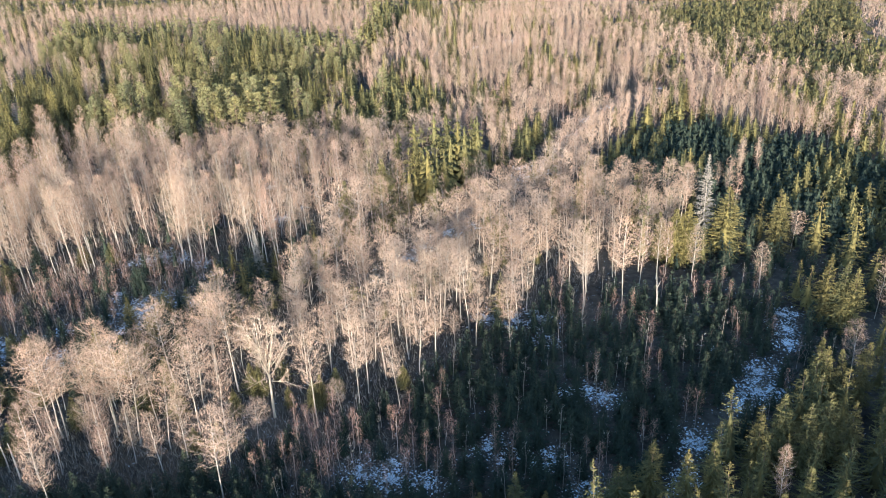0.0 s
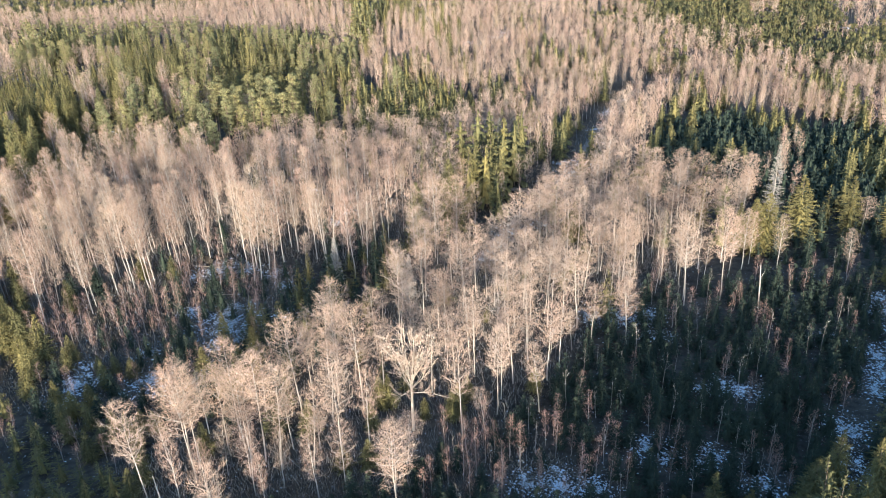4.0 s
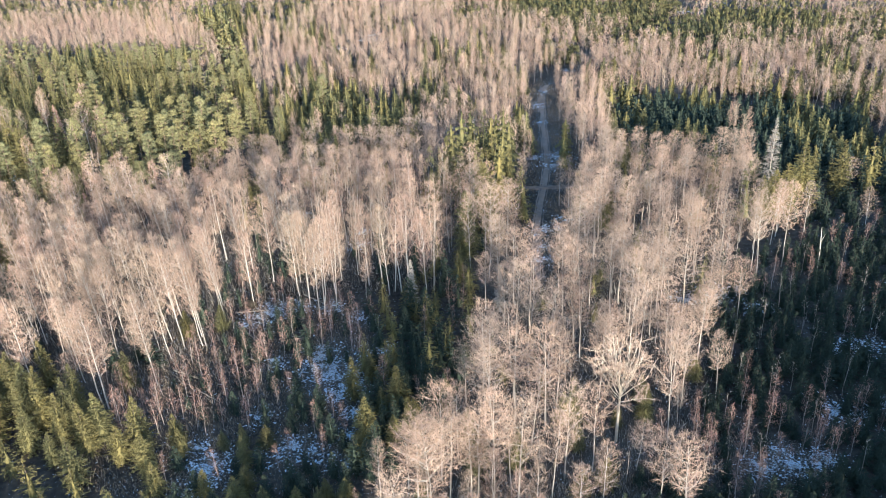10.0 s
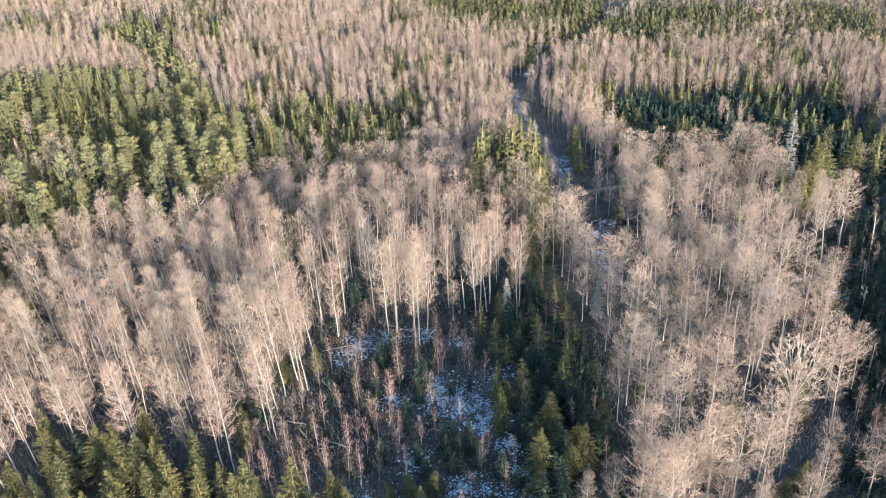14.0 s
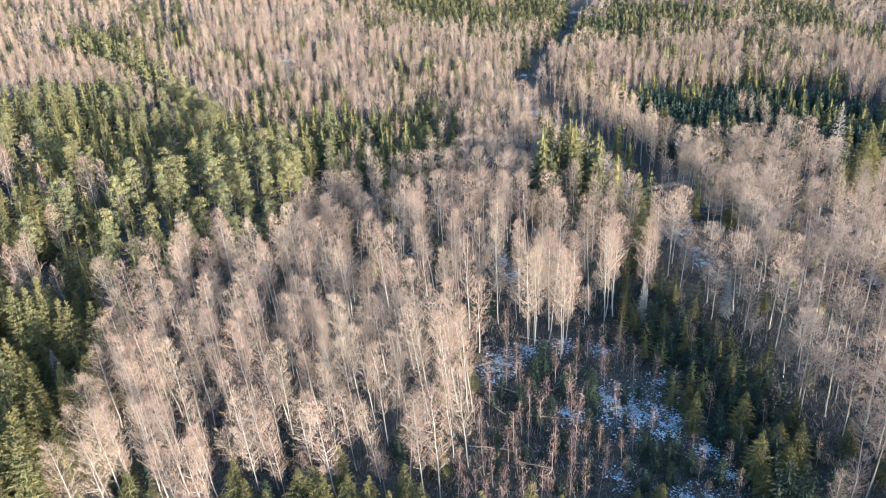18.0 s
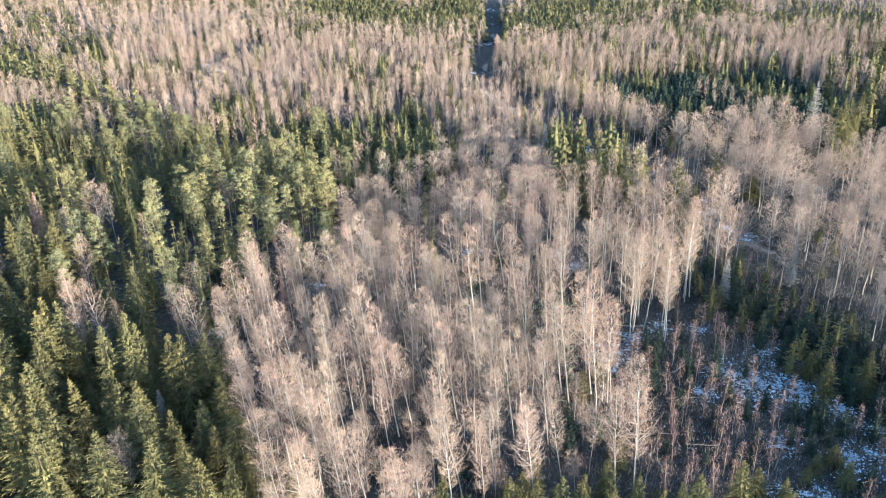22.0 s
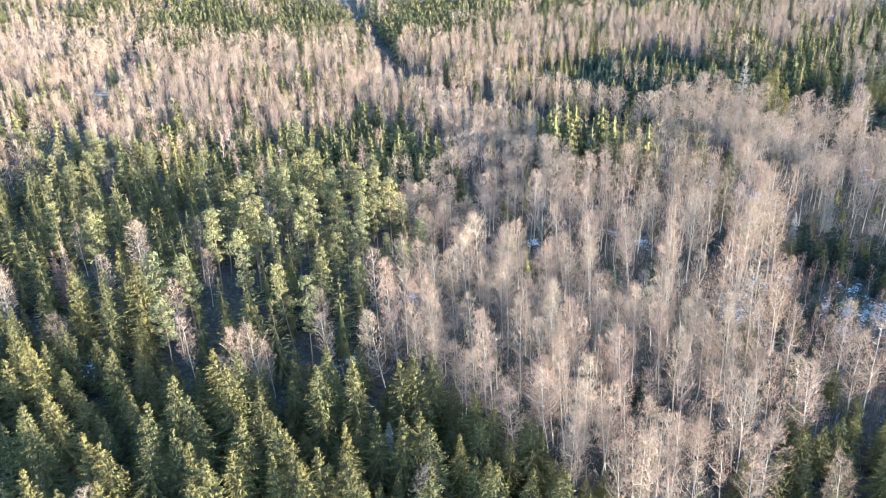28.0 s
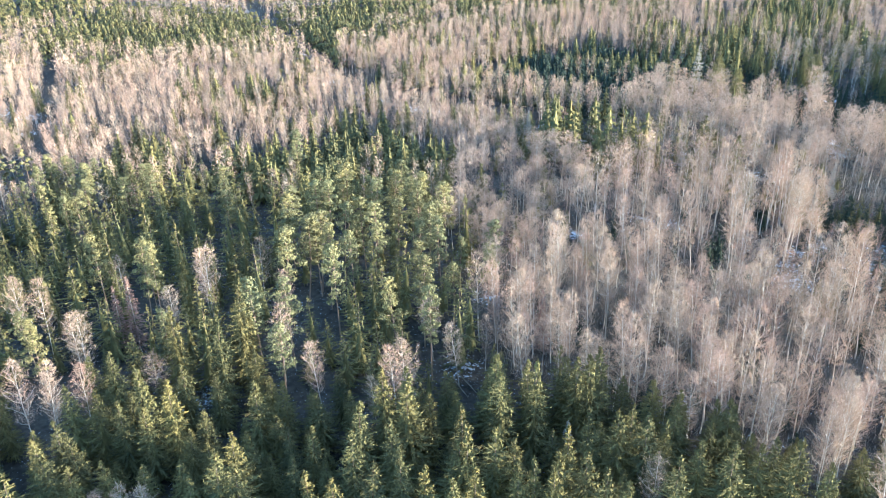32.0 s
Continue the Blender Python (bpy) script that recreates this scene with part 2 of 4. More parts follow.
def bare_tree(rng, h, base, width, limbs, subs, twigs, twig_len, twig_w, steep, r0, sides=6, rings=7, top=0.5, lean=0.03, low=0, droop=0.1, thick=0.36, tubes=True, fill=0, spread=0.36, brush=0):
    """A leafless tree: a trunk, limbs that rise to an oval crown, branches on the limbs and fine twigs on the branches.
    base: where the crown begins (share of h); top: where it is widest; steep: how the limbs rise."""
    wood, boughs, crown = Heap(), Heap(), Heap()
    z = np.linspace(0, 1, rings)
    off = np.cumsum(rng.normal(0, lean * h / rings, (rings, 2)), axis=0) + np.outer(z, rng.normal(0, lean * h * 0.4, 2))
    off -= off[0]
    path = np.column_stack([off, z * h * 0.95])
    wood.tube(path, r0 * (1 - z) ** 1.05 + 0.015, sides)

    def on_stem(zz):
        return np.column_stack([np.interp(zz, path[:, 2], path[:, i]) for i in range(3)])

    k = np.arange(limbs)
    s = (k + rng.uniform(0, 0.9, limbs)) / limbs
    az = k * 2.4 + rng.uniform(-0.5, 0.5, limbs)
    reach = width * np.interp(s, (0, top * 0.5, top, 0.8, 0.93, 1), (0.5, 0.86, 1.0, 0.88, 0.64, 0.34)) * rng.uniform(0.62, 1.12, limbs)
    out = np.column_stack([np.cos(az), np.sin(az), np.zeros(limbs)])
    ends = h * (base + (1 - base) * s)
    foot = np.maximum(ends - reach * steep * rng.uniform(0.8, 1.25, limbs), h * base * 0.72)
    start = on_stem(np.minimum(foot, 0.93 * h))
    end = on_stem(ends) * np.array([1, 1, 0]) + out * reach[:, None] + np.array([0, 0, 1]) * ends[:, None]
    mid = start + (end - start) * np.array([0.56, 0.56, 0.42]) + rng.normal(0, 0.07, (limbs, 3)) * reach[:, None]
    rr = np.maximum(0.028, r0 * thick * (1 - 0.62 * s) * np.minimum(1.5, reach / 2.4))
    if tubes:
        for a, m, e, r in zip(start, mid, end, rr):
            boughs.tube([a, m, e], [r, r * 0.62, 0.014], 3)
    else:
        boughs.slivers(start, mid - start, rr * 2.6, rng)
    u = rng.uniform(0.22, 1.0, (limbs, subs))
    a, m, e = start[:, None], mid[:, None], end[:, None]
    w = u[..., None]
    roots = a * (1 - w) ** 2 + 2 * m * w * (1 - w) + e * w ** 2
    tangent = unit(2 * (m - a) * (1 - w) + 2 * (e - m) * w)
    ways = unit(tangent * 0.85 + unit(rng.normal(size=(limbs, subs, 3))) * 0.75 + np.array([0, 0, 0.15 + 0.12 * steep]))
    ways = ways * ((0.28 + 0.42 * (1 - u)) * reach[:, None] * rng.uniform(0.6, 1.3, (limbs, subs)) + 0.35)[..., None]
    if subs:
        crown.slivers(roots.reshape(-1, 3), ways.reshape(-1, 3), np.full(limbs * subs, twig_w * 1.25), rng)
    v = rng.uniform(0.15, 1.1, (limbs, subs, twigs, 1))
    tip = roots[:, :, None] + ways[:, :, None] * v
    grow = unit(unit(ways)[:, :, None] * 0.75 + unit(rng.normal(size=(limbs, subs, twigs, 3))) * 0.8 + np.array([0, 0, 0.12 * steep]))
    grow[..., 2] -= droop * rng.random((limbs, subs, twigs))
    grow = (grow * twig_len * rng.uniform(0.55, 1.35, (limbs, subs, twigs, 1))).reshape(-1, 3)
    tip = tip.reshape(-1, 3)
    centre = on_stem(tip[:, 2])
    face = (tip - centre) / width + np.array([0, 0, 0.25])
    if subs:
        crown.slivers(tip - grow * 0.15, grow, twig_w * rng.uniform(0.6, 1.3, len(tip)), rng, face)
    if fill:
        # the finest growth, spread through the whole crown with some lobes and gaps
        lumps = rng.uniform(0.66, 1.2, 14)
        s = rng.random(fill) ** 0.9
        az = rng.uniform(0, 2 * np.pi, fill)
        gap = np.interp((az / 6.2832 * 7) % 7, np.arange(8), lumps[[0, 1, 2, 3, 4, 5, 6, 0]]) * np.interp(s * 6.9, np.arange(7), lumps[7:14])
        rad = width * np.interp(s, (0, top * 0.5, top, 0.82, 0.95, 1), (0.45, 0.84, 1.0, 0.86, 0.58, 0.28)) * np.sqrt(rng.uniform(0.08, 1.0, fill)) * gap
        out = np.column_stack([np.cos(az), np.sin(az), np.zeros(fill)])
        roots = on_stem(np.minimum(h * (base + (1 - base) * s), h * 0.95)) + out * rad[:, None]
        roots[:, 2] = h * (base + (1 - base) * s)
        ways = out * (rad / width)[:, None] * 0.6 + np.array([0, 0, 0.55 * steep / (0.6 + steep)]) + rng.normal(0, spread, (fill, 3))
        ways *= (twig_len * rng.uniform(0.6, 1.35, fill) / np.linalg.norm(ways, axis=1))[:, None]
        face = out * np.minimum(1.0, 1.6 * rad / width)[:, None] + np.array([0, 0, 0.7]) * (s[:, None] - 0.35)
        crown.slivers(roots - ways * 0.5, ways, twig_w * rng.uniform(0.6, 1.3, fill), rng, face)
    if brush:
        # far off: long sprays that fan from the stem to the edge of the crown
        s = rng.random(brush) ** 0.8
        az = rng.uniform(0, 2 * np.pi, brush)
        lobes = np.interp((az / 6.2832 * 6) % 6, np.arange(7), rng.uniform(0.7, 1.2, 6)[[0, 1, 2, 3, 4, 5, 0]])
        rad = width * np.interp(s, (0, top * 0.6, top, 0.82, 0.95, 1), (0.5, 0.9, 1.0, 0.84, 0.58, 0.25)) * rng.uniform(0.45, 1.0, brush) * lobes
        out = np.column_stack([np.cos(az), np.sin(az), np.zeros(brush)])
        end = on_stem(np.full(brush, h * 0.8)) + out * rad[:, None]
        end[:, 2] = h * (base + (1 - base) * s) + rng.normal(0, 0.3, brush)
        rise = rad * steep * 0.75 + 0.04 * h * rng.uniform(0.6, 1.2, brush)
        root = on_stem(np.clip(end[:, 2] - rise, h * base * 0.7, h * 0.9)) + out * (rad * 0.25)[:, None]
        crown.slivers(root, end - root, twig_w * rng.uniform(0.7, 1.4, brush), rng, out + np.array([0, 0, 0.3]))
    if low:
        g = rng.uniform(0, 2 * np.pi, low)
        crown.slivers(on_stem(h * rng.uniform(0.2, base, low)), np.column_stack([np.cos(g), np.sin(g), rng.uniform(-0.3, 0.4, low)]) * rng.uniform(0.5, 1.8, low)[:, None], np.full(low, twig_w), rng)
    return wood.arrays(), crown.arrays(), boughs.arrays()


def spruce(rng, h, width, levels, around, fronds, curtains, base=0.06, r0=0.2, full=0.75, sides=5, fat=1.0, gap=0.0, heart=0.35, skirt=False):
    """A spruce: boughs in whorls, each a drooping spine with fronds to both sides and curtains of twigs below. skirt: each bough one broad blade, for far trees."""
    wood, crown = Heap(), Heap()
    wood.tube([(0, 0, 0), (0, 0, h * 0.5), (0, 0, h * 0.98)], [r0, r0 * 0.6, 0.02], sides)
    step = h * (1 - base) / levels
    u = np.array((0.0, 0.2, 0.45, 0.97 if skirt else 0.66))
    if heart:
        crown.core(rng, (0, 0), h * (base + (1 - base) * u), width * (1 - u / u[-1]) ** full * heart + 0.05, 5)
    lobes = rng.uniform(0.78, 1.2, 9)
    for k in range(levels):
        s = (k + rng.uniform(0, 0.7)) / levels
        z = h * (base + (1 - base) * s)
        reach0 = width * ((1 - s) ** full) * (0.72 + 0.28 * min(1, s * 6)) * np.interp(s * 8, np.arange(9), lobes) + 0.10
        for j in range(around if s < 0.8 else max(4, around - 2)):
            if rng.random() < gap:
                continue
            az = (j + rng.uniform(-0.45, 0.45)) * 2 * math.pi / around + k * 1.3
            reach = reach0 * rng.uniform(0.62, 1.2)
            out = np.array([math.cos(az), math.sin(az), 0])
            side = np.array([-math.sin(az), math.cos(az), 0])
            tilt = -0.34 + 0.75 * s + rng.uniform(-0.14, 0.14)
            root = np.array([0, 0, z + rng.uniform(-0.2, 0.2)])
            tip = root + out * reach + np.array([0, 0, reach * tilt + 0.1])
            if skirt:
                w = (reach * 2.2 / around + 0.12) * fat
                low = tip - np.array([0, 0, step * 0.55])
                crown.add([root + np.array([0, 0, step * 0.35]), low + side * w * rng.uniform(0.4, 0.9), tip + out * 0.15, low - side * w * rng.uniform(0.4, 0.9)], [(0, 1, 2), (0, 2, 3)])
            else:
                w = 0.05 * reach + 0.05
                half = root + out * reach * 0.55 + np.array([0, 0, reach * tilt * 0.55])
                crown.add([root, half + side * w, tip, half - side * w], [(0, 1, 2), (0, 2, 3)])
            for p in range(fronds):
                q = 0.32 + 0.68 * (p + rng.random()) / fronds
                at = root + out * reach * q + np.array([0, 0, reach * tilt * q])
                sign = 1 if p % 2 else -1
                far = ((0.42 * reach * (1.2 - q) + 0.30) * rng.uniform(0.75, 1.3)) * fat ** 0.5
                way = out * rng.uniform(0.4, 0.9) + side * sign * rng.uniform(0.3, 0.9) + np.array([0, 0, rng.uniform(-0.45, 0.2)])
                wide = (out * rng.uniform(-0.5, 0.2) + np.array([0, 0, 0.85])) * (0.08 + 0.026 * reach) * fat
                crown.add([at - wide, at + wide, at + way * far], [(0, 1, 2)])
            for p in range(curtains):
                q = 0.4 + 0.6 * (p + rng.random()) / curtains
                at = root + out * reach * q + np.array([0, 0, reach * tilt * q]) + side * rng.normal(0, 0.10) * reach
                tw = (0.035 * reach + 0.07) * fat * rng.uniform(0.7, 1.3)
                crown.add([at + side * tw, at - side * tw, at + np.array([0, 0, -1.0]) * (step * rng.uniform(0.4, 0.9) + 0.12) + out * rng.uniform(0.0, 0.25) + side * rng.normal(0, 0.3) * tw], [(0, 1, 2)])
    for k in range(0 if skirt else 10):
        az, z = k * 2.4, h * (1 - 0.009 * k)
        out = np.array([math.cos(az), math.sin(az), 0])
        crown.add([(0, 0, z - 0.25), (0, 0, z + 0.15), out * (0.10 + 0.05 * k) + np.array([0, 0, z + 0.1])], [(0, 1, 2)])
    return wood.arrays(), crown.arrays(), Heap().arrays()


def pine(rng, h, clumps, tufts, tuft, base=0.55, width=2.6, r0=0.2, sides=6):
    """A pine: a bare stem with a crown of needle clumps on crooked limbs."""
    wood, boughs, crown = Heap(), Heap(), Heap()
    bend = rng.normal(0, 0.25, 2)
    path = np.array([(0, 0, 0), (*bend, h * 0.5), (*(bend * 0.6), h * 0.97)])
    wood.tube(path, [r0, r0 * 0.7, 0.04], sides)
    for k in range(clumps):
        s = (k + rng.uniform(0, 0.8)) / clumps
        z = h * (base + (1 - base) * s)
        az = k * 2.4 + rng.uniform(-0.6, 0.6)
        reach = width * (1 - 0.75 * s ** 2) * rng.uniform(0.3, 0.95)
        start = np.array([bend[0] * 0.7, bend[1] * 0.7, z])
        c = start + np.array([math.cos(az), math.sin(az), 0.35]) * reach
        boughs.tube([start, (start + c) / 2 + np.array([0, 0, 0.15]), c], [0.07, 0.05, 0.02], 3)
        size = np.array([1.0, 1.0, 0.58]) * width * 0.42 * rng.uniform(0.65, 1.3)
        d = rng.normal(size=(tufts, 3))
        d /= np.linalg.norm(d, axis=1)[:, None]
        p = c + d * size * rng.uniform(0.62, 1.0, (tufts, 1))
        ways = np.cross(d, rng.normal(size=(tufts, 3))) + d * 0.35
        ways *= tuft * rng.uniform(0.9, 1.6, (tufts, 1)) / np.linalg.norm(ways, axis=1)[:, None]
        crown.slivers(p - ways * 0.45, ways, np.full(tufts, tuft * 0.95), rng, d * 2.6)
    return wood.arrays(), crown.arrays(), boughs.arrays()


def seeded(n):
    return np.random.default_rng(n)


# kind: (function of a seed at three levels of detail, trunk material, crown material, height at scale 1)
KINDS = {}
KINDS["birch"] = (lambda q, d: bare_tree(seeded(q), 26, (0.37, 0.35, 0.30, 0.26)[d], (3.3, 3.4, 3.8, 4.2)[d], (24, 13, 2, 1)[d], (5, 3, 0, 0)[d], (5, 4, 0, 0)[d], (1.15, 1.35, 1.7, 2.0)[d], (0.050, 0.085, 0.175, 0.34)[d], 1.12, (0.14, 0.11, 0.07, 0.05)[d], (6, 4, 3, 3)[d], (8, 6, 3, 2)[d], 0.55, low=(20, 6, 0, 0)[d], thick=0.45, tubes=d < 2, fill=(1050, 480, 140, 54)[d], spread=(0.46, 0.46, 0.6, 0.7)[d], brush=(0, 0, 70, 36)[d]), M_BIRCH_BARK, M_BIRCH_TWIG, 26)
KINDS["alder"] = (lambda q, d: bare_tree(seeded(q), 24, (0.48, 0.49, 0.45, 0.42)[d], (4.5, 4.6, 4.8, 4.8)[d], (24, 13, 2, 1)[d], (6, 3, 0, 0)[d], (5, 4, 0, 0)[d], (1.15, 1.35, 1.9, 2.4)[d], (0.058, 0.10, 0.18, 0.36)[d], 0.7, (0.17, 0.14, 0.10, 0.08)[d], (6, 4, 3, 3)[d], (8, 6, 3, 2)[d], 0.58, low=(20, 6, 0, 0)[d], tubes=d < 2, fill=(1000, 460, 150, 50)[d], spread=(0.45, 0.45, 0.6, 0.7)[d], brush=(0, 0, 70, 40)[d]), M_ALDER_BARK, M_ALDER_TWIG, 24)
KINDS["young_birch"] = (lambda q, d: bare_tree(seeded(q), 10, 0.32, (1.2, 1.2, 1.2, 1.3)[d], (8, 4, 2, 1)[d], (3, 2, 0, 0)[d], (4, 3, 0, 0)[d], (0.75, 0.9, 1.5, 2.0)[d], (0.042, 0.065, 0.17, 0.28)[d], 2.2, 0.055, (4, 3, 3, 3)[d], (6, 4, 3, 2)[d], 0.4, lean=0.045, tubes=False, fill=(170, 80, 34, 22)[d]), M_SAPLING_BARK, M_SAPLING_TWIG, 10)
KINDS["bare_sapling"] = (lambda q, d: bare_tree(seeded(q), 11, 0.6, 0.8, 5, 3, (4, 3, 2, 2)[d], (0.6, 0.8, 1.2, 1.6)[d], (0.03, 0.05, 0.12, 0.2)[d], 2.0, 0.07, 4, 6, 0.4, lean=0.05, tubes=False), M_SAPLING_BARK, M_GREY_TWIG, 11)
KINDS["spruce"] = (lambda q, d: spruce(seeded(q), 22, (4.7 + 0.4 * (q % 3)) * (1, 0.98, 0.92, 0.88)[d], (25, 13, 10, 5)[d], (9, 6, 6, 5)[d], (6, 3, 0, 0)[d], (3, 1, 0, 0)[d], 0.10, 0.2, 0.9, (5, 3, 3, 3)[d], (1.0, 1.4, 1.1, 1.4)[d], (0.06, 0.05, 0.03, 0)[d], (0.30, 0.30, 0.4, 0)[d], d > 1), M_SPRUCE_BARK, M_SPRUCE, 22)
KINDS["young_spruce"] = (lambda q, d: spruce(seeded(q), 8, 2.5, (14, 9, 6, 4)[d], (7, 6, 5, 5)[d], (4, 2, 0, 0)[d], (1, 1, 0, 0)[d], 0.03, 0.09, 0.8, 3, (1.0, 1.5, 1.3, 1.4)[d], 0.06, 0.4, d > 1), M_SPRUCE_BARK, M_SHADED_YOUNG_SPRUCE, 8)
KINDS["pine"] = (lambda q, d: pine(seeded(q), 25, (27, 16, 9, 6)[d], (78, 38, 14, 10)[d], (0.34, 0.58, 1.05, 1.45)[d], 0.42, 3.2), M_PINE_BARK, M_PINE, 25)
VARIANTS = 6


# ---- the plan: where which trees stand ----
def inside(poly, x, y):
    px, py = np.array(poly, float).T
    hit = np.zeros(np.shape(x), bool)
    for i in range(len(px)):
        j = i - 1
        cross = ((py[i] > y) != (py[j] > y)) & (x < (px[j] - px[i]) * (y - py[i]) / (py[j] - py[i] + 1e-12) + px[i])
        hit ^= cross
    return hit


def along(line, x, y):
    """The distance of points from a broken line."""
    best = np.full(np.shape(x), 1e9)
    for (ax, ay), (bx, by) in zip(line[:-1], line[1:]):
        u = np.clip(((x - ax) * (bx - ax) + (y - ay) * (by - ay)) / ((bx - ax) ** 2 + (by - ay) ** 2), 0, 1)
        best = np.minimum(best, np.hypot(x - ax - u * (bx - ax), y - ay - u * (by - ay)))
    return best


TRACK = [(-143, 170), (-146, 190), (-147, 217), (-147, 245), (-148, 268), (-154, 320), (-159, 372), (-145, 405), (-114, 461), (-76, 560), (-37, 629), (20, 740)]
CROSS_TRACK = [(-164, 237), (-150, 240), (-137, 242), (-124, 245)]
RIDE = [(-326, 392), (-302, 418), (-281, 454), (-257, 498), (-229, 554), (-215, 585)]
TALL_ROW = [(-308, 325), (-345, 400), (-400, 495)]
CLEARING = [(-237, 153), (-205, 154), (-184, 145), (-181, 100), (-170, 74), (-200, 66), (-232, 72), (-236, 95), (-238, 120)]
TRACK_OPENING = [(-152, 200), (-136, 200), (-133, 238), (-137, 280), (-154, 280)]   # bare ground on both sides of the track
TRACK_FRONT = [(-154, 163), (-137, 163), (-135, 202), (-153, 202)]   # only low growth here
SNOW_RIDE = [(-35, 212), (-31, 190), (-33, 165), (-36, 145), (-37, 128), (-40, 108)]
STANDS = []


def stand(outline, mix, spacing):
    """A stand of trees: its outline, then (kind, share, least height, greatest height) of each kind, and the spacing."""
    STANDS.append((outline, mix, spacing))


stand([(-296, 106), (-305, 126), (-304, 186), (-277, 200), (-250, 188), (-243, 170), (-229, 147), (-226, 125), (-234, 99), (-252, 99), (-278, 99)], [("birch", 0.56, 18, 28), ("alder", 0.38, 10, 17), ("young_spruce", 0.06, 6, 11)], 4.6)
stand([(-122, 90), (-108, 103), (-98, 111), (-82, 113), (-76, 98), (-104, 80)], [("young_birch", 0.42, 8, 13), ("bare_sapling", 0.2, 8, 12), ("young_spruce", 0.38, 4, 8)], 2.6)
stand([(-238, 97), (-238, 120), (-232, 138), (-214, 130), (-202, 114), (-202, 94), (-222, 82)], [("young_birch", 0.8, 8, 13), ("young_spruce", 0.2, 3, 7)], 3.4)
stand([(-306, 114), (-272, 110), (-250, 106), (-239, 100), (-222, 82), (-206, 72), (-218, 62), (-250, 56), (-306, 50)], [("spruce", 0.90, 8, 15), ("young_spruce", 0.07, 5, 8), ("birch", 0.03, 13, 16)], 6.2)
stand([(-236, 93), (-218, 98), (-203, 106), (-181, 104), (-170, 74), (-200, 66), (-232, 72)], [("spruce", 0.42, 5, 9), ("young_spruce", 0.40, 5, 8), ("young_birch", 0.18, 7, 11)], 4.4)
stand(CLEARING, [("young_birch", 0.62, 8, 13), ("young_spruce", 0.38, 4, 8)], 5.0)
stand([(-170, 74), (-158, 60), (-175, 40), (-235, 45), (-262, 62), (-247, 80), (-236, 92), (-232, 72), (-200, 66)], [("spruce", 0.88, 6, 10), ("young_birch", 0.12, 7, 10)], 4.2)
# the darker young kind mixed in carries the shade of this strip
stand([(-181, 134), (-178, 168), (-166, 178), (-158, 148), (-156, 118), (-158, 92), (-171, 80), (-182, 97)], [("spruce", 0.48, 7, 13), ("young_spruce", 0.42, 6, 11), ("young_birch", 0.1, 8, 11)], 4.0)
stand([(-162, 76), (-158, 85), (-157, 121), (-158, 145), (-152, 166), (-146, 180), (-139, 208), (-106, 216), (-96, 200), (-99, 176), (-100, 152), (-101, 126), (-107, 104), (-112, 88), (-124, 84), (-142, 77)], [("alder", 0.68, 17, 26), ("alder", 0.15, 9, 14), ("spruce", 0.17, 5, 10)], 5.4)
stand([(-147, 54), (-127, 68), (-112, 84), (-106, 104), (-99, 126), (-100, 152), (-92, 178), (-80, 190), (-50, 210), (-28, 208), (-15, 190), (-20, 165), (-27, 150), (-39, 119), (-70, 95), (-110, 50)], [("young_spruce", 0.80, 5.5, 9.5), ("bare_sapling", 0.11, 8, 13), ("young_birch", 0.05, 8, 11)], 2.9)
stand([(-250, 178), (-232, 206), (-190, 210), (-158, 206), (-160, 182), (-168, 160), (-196, 148), (-226, 150), (-242, 165)], [("birch", 0.55, 23, 29), ("alder", 0.28, 8, 14), ("young_spruce", 0.17, 6, 12)], 5.2)
stand([(-158, 206), (-160, 182), (-168, 186), (-184, 215), (-184, 250), (-164, 262), (-157, 230)], [("spruce", 0.9, 19, 26), ("alder", 0.1, 15, 19)], 5.6)
stand([(-272, 204), (-232, 206), (-178, 212), (-164, 262), (-200, 276), (-253, 246)], [("alder", 0.66, 13, 20), ("young_birch", 0.16, 10, 14), ("spruce", 0.18, 10, 17)], 4.6)
stand([(-400, 370), (-330, 306), (-320, 290), (-319, 250), (-326, 215), (-322, 186), (-345, 212), (-380, 235), (-440, 300)], [("spruce", 0.78, 12, 26), ("pine", 0.10, 20, 26), ("birch", 0.07, 17, 23), ("alder", 0.05, 14, 19)], 6.3)
stand([(-400, 370), (-330, 306), (-270, 294), (-250, 256), (-252, 226), (-272, 204), (-302, 188), (-322, 186), (-345, 212), (-380, 235), (-440, 300)], [("pine", 0.38, 18, 29), ("spruce", 0.45, 13, 27), ("young_spruce", 0.03, 4, 9), ("birch", 0.07, 17, 23), ("alder", 0.07, 15, 21)], 6.6)
stand([(-322, 186), (-302, 188), (-308, 168), (-316, 164), (-338, 182), (-352, 212), (-372, 228), (-345, 214)], [("spruce", 0.7, 12, 18), ("birch", 0.3, 16, 20)], 6.2)
# dark young kind mixed in to put this stand's shade into colour
stand([(-122, 262), (-125, 318), (-103, 349), (-56, 340), (-23, 318), (-22, 258), (-74, 262), (-109, 254)], [("spruce", 0.42, 8, 13), ("young_spruce", 0.47, 7, 11), ("birch", 0.11, 13, 17)], 4.3)
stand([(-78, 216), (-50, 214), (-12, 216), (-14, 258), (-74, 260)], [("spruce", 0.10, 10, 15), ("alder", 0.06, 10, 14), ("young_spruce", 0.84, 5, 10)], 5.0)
stand([(-136, 212), (-106, 218), (-50, 214), (-12, 216), (-14, 256), (-74, 260), (-122, 256), (-138, 248)], [("alder", 0.87, 15, 22), ("spruce", 0.13, 12, 22)], 5.2)
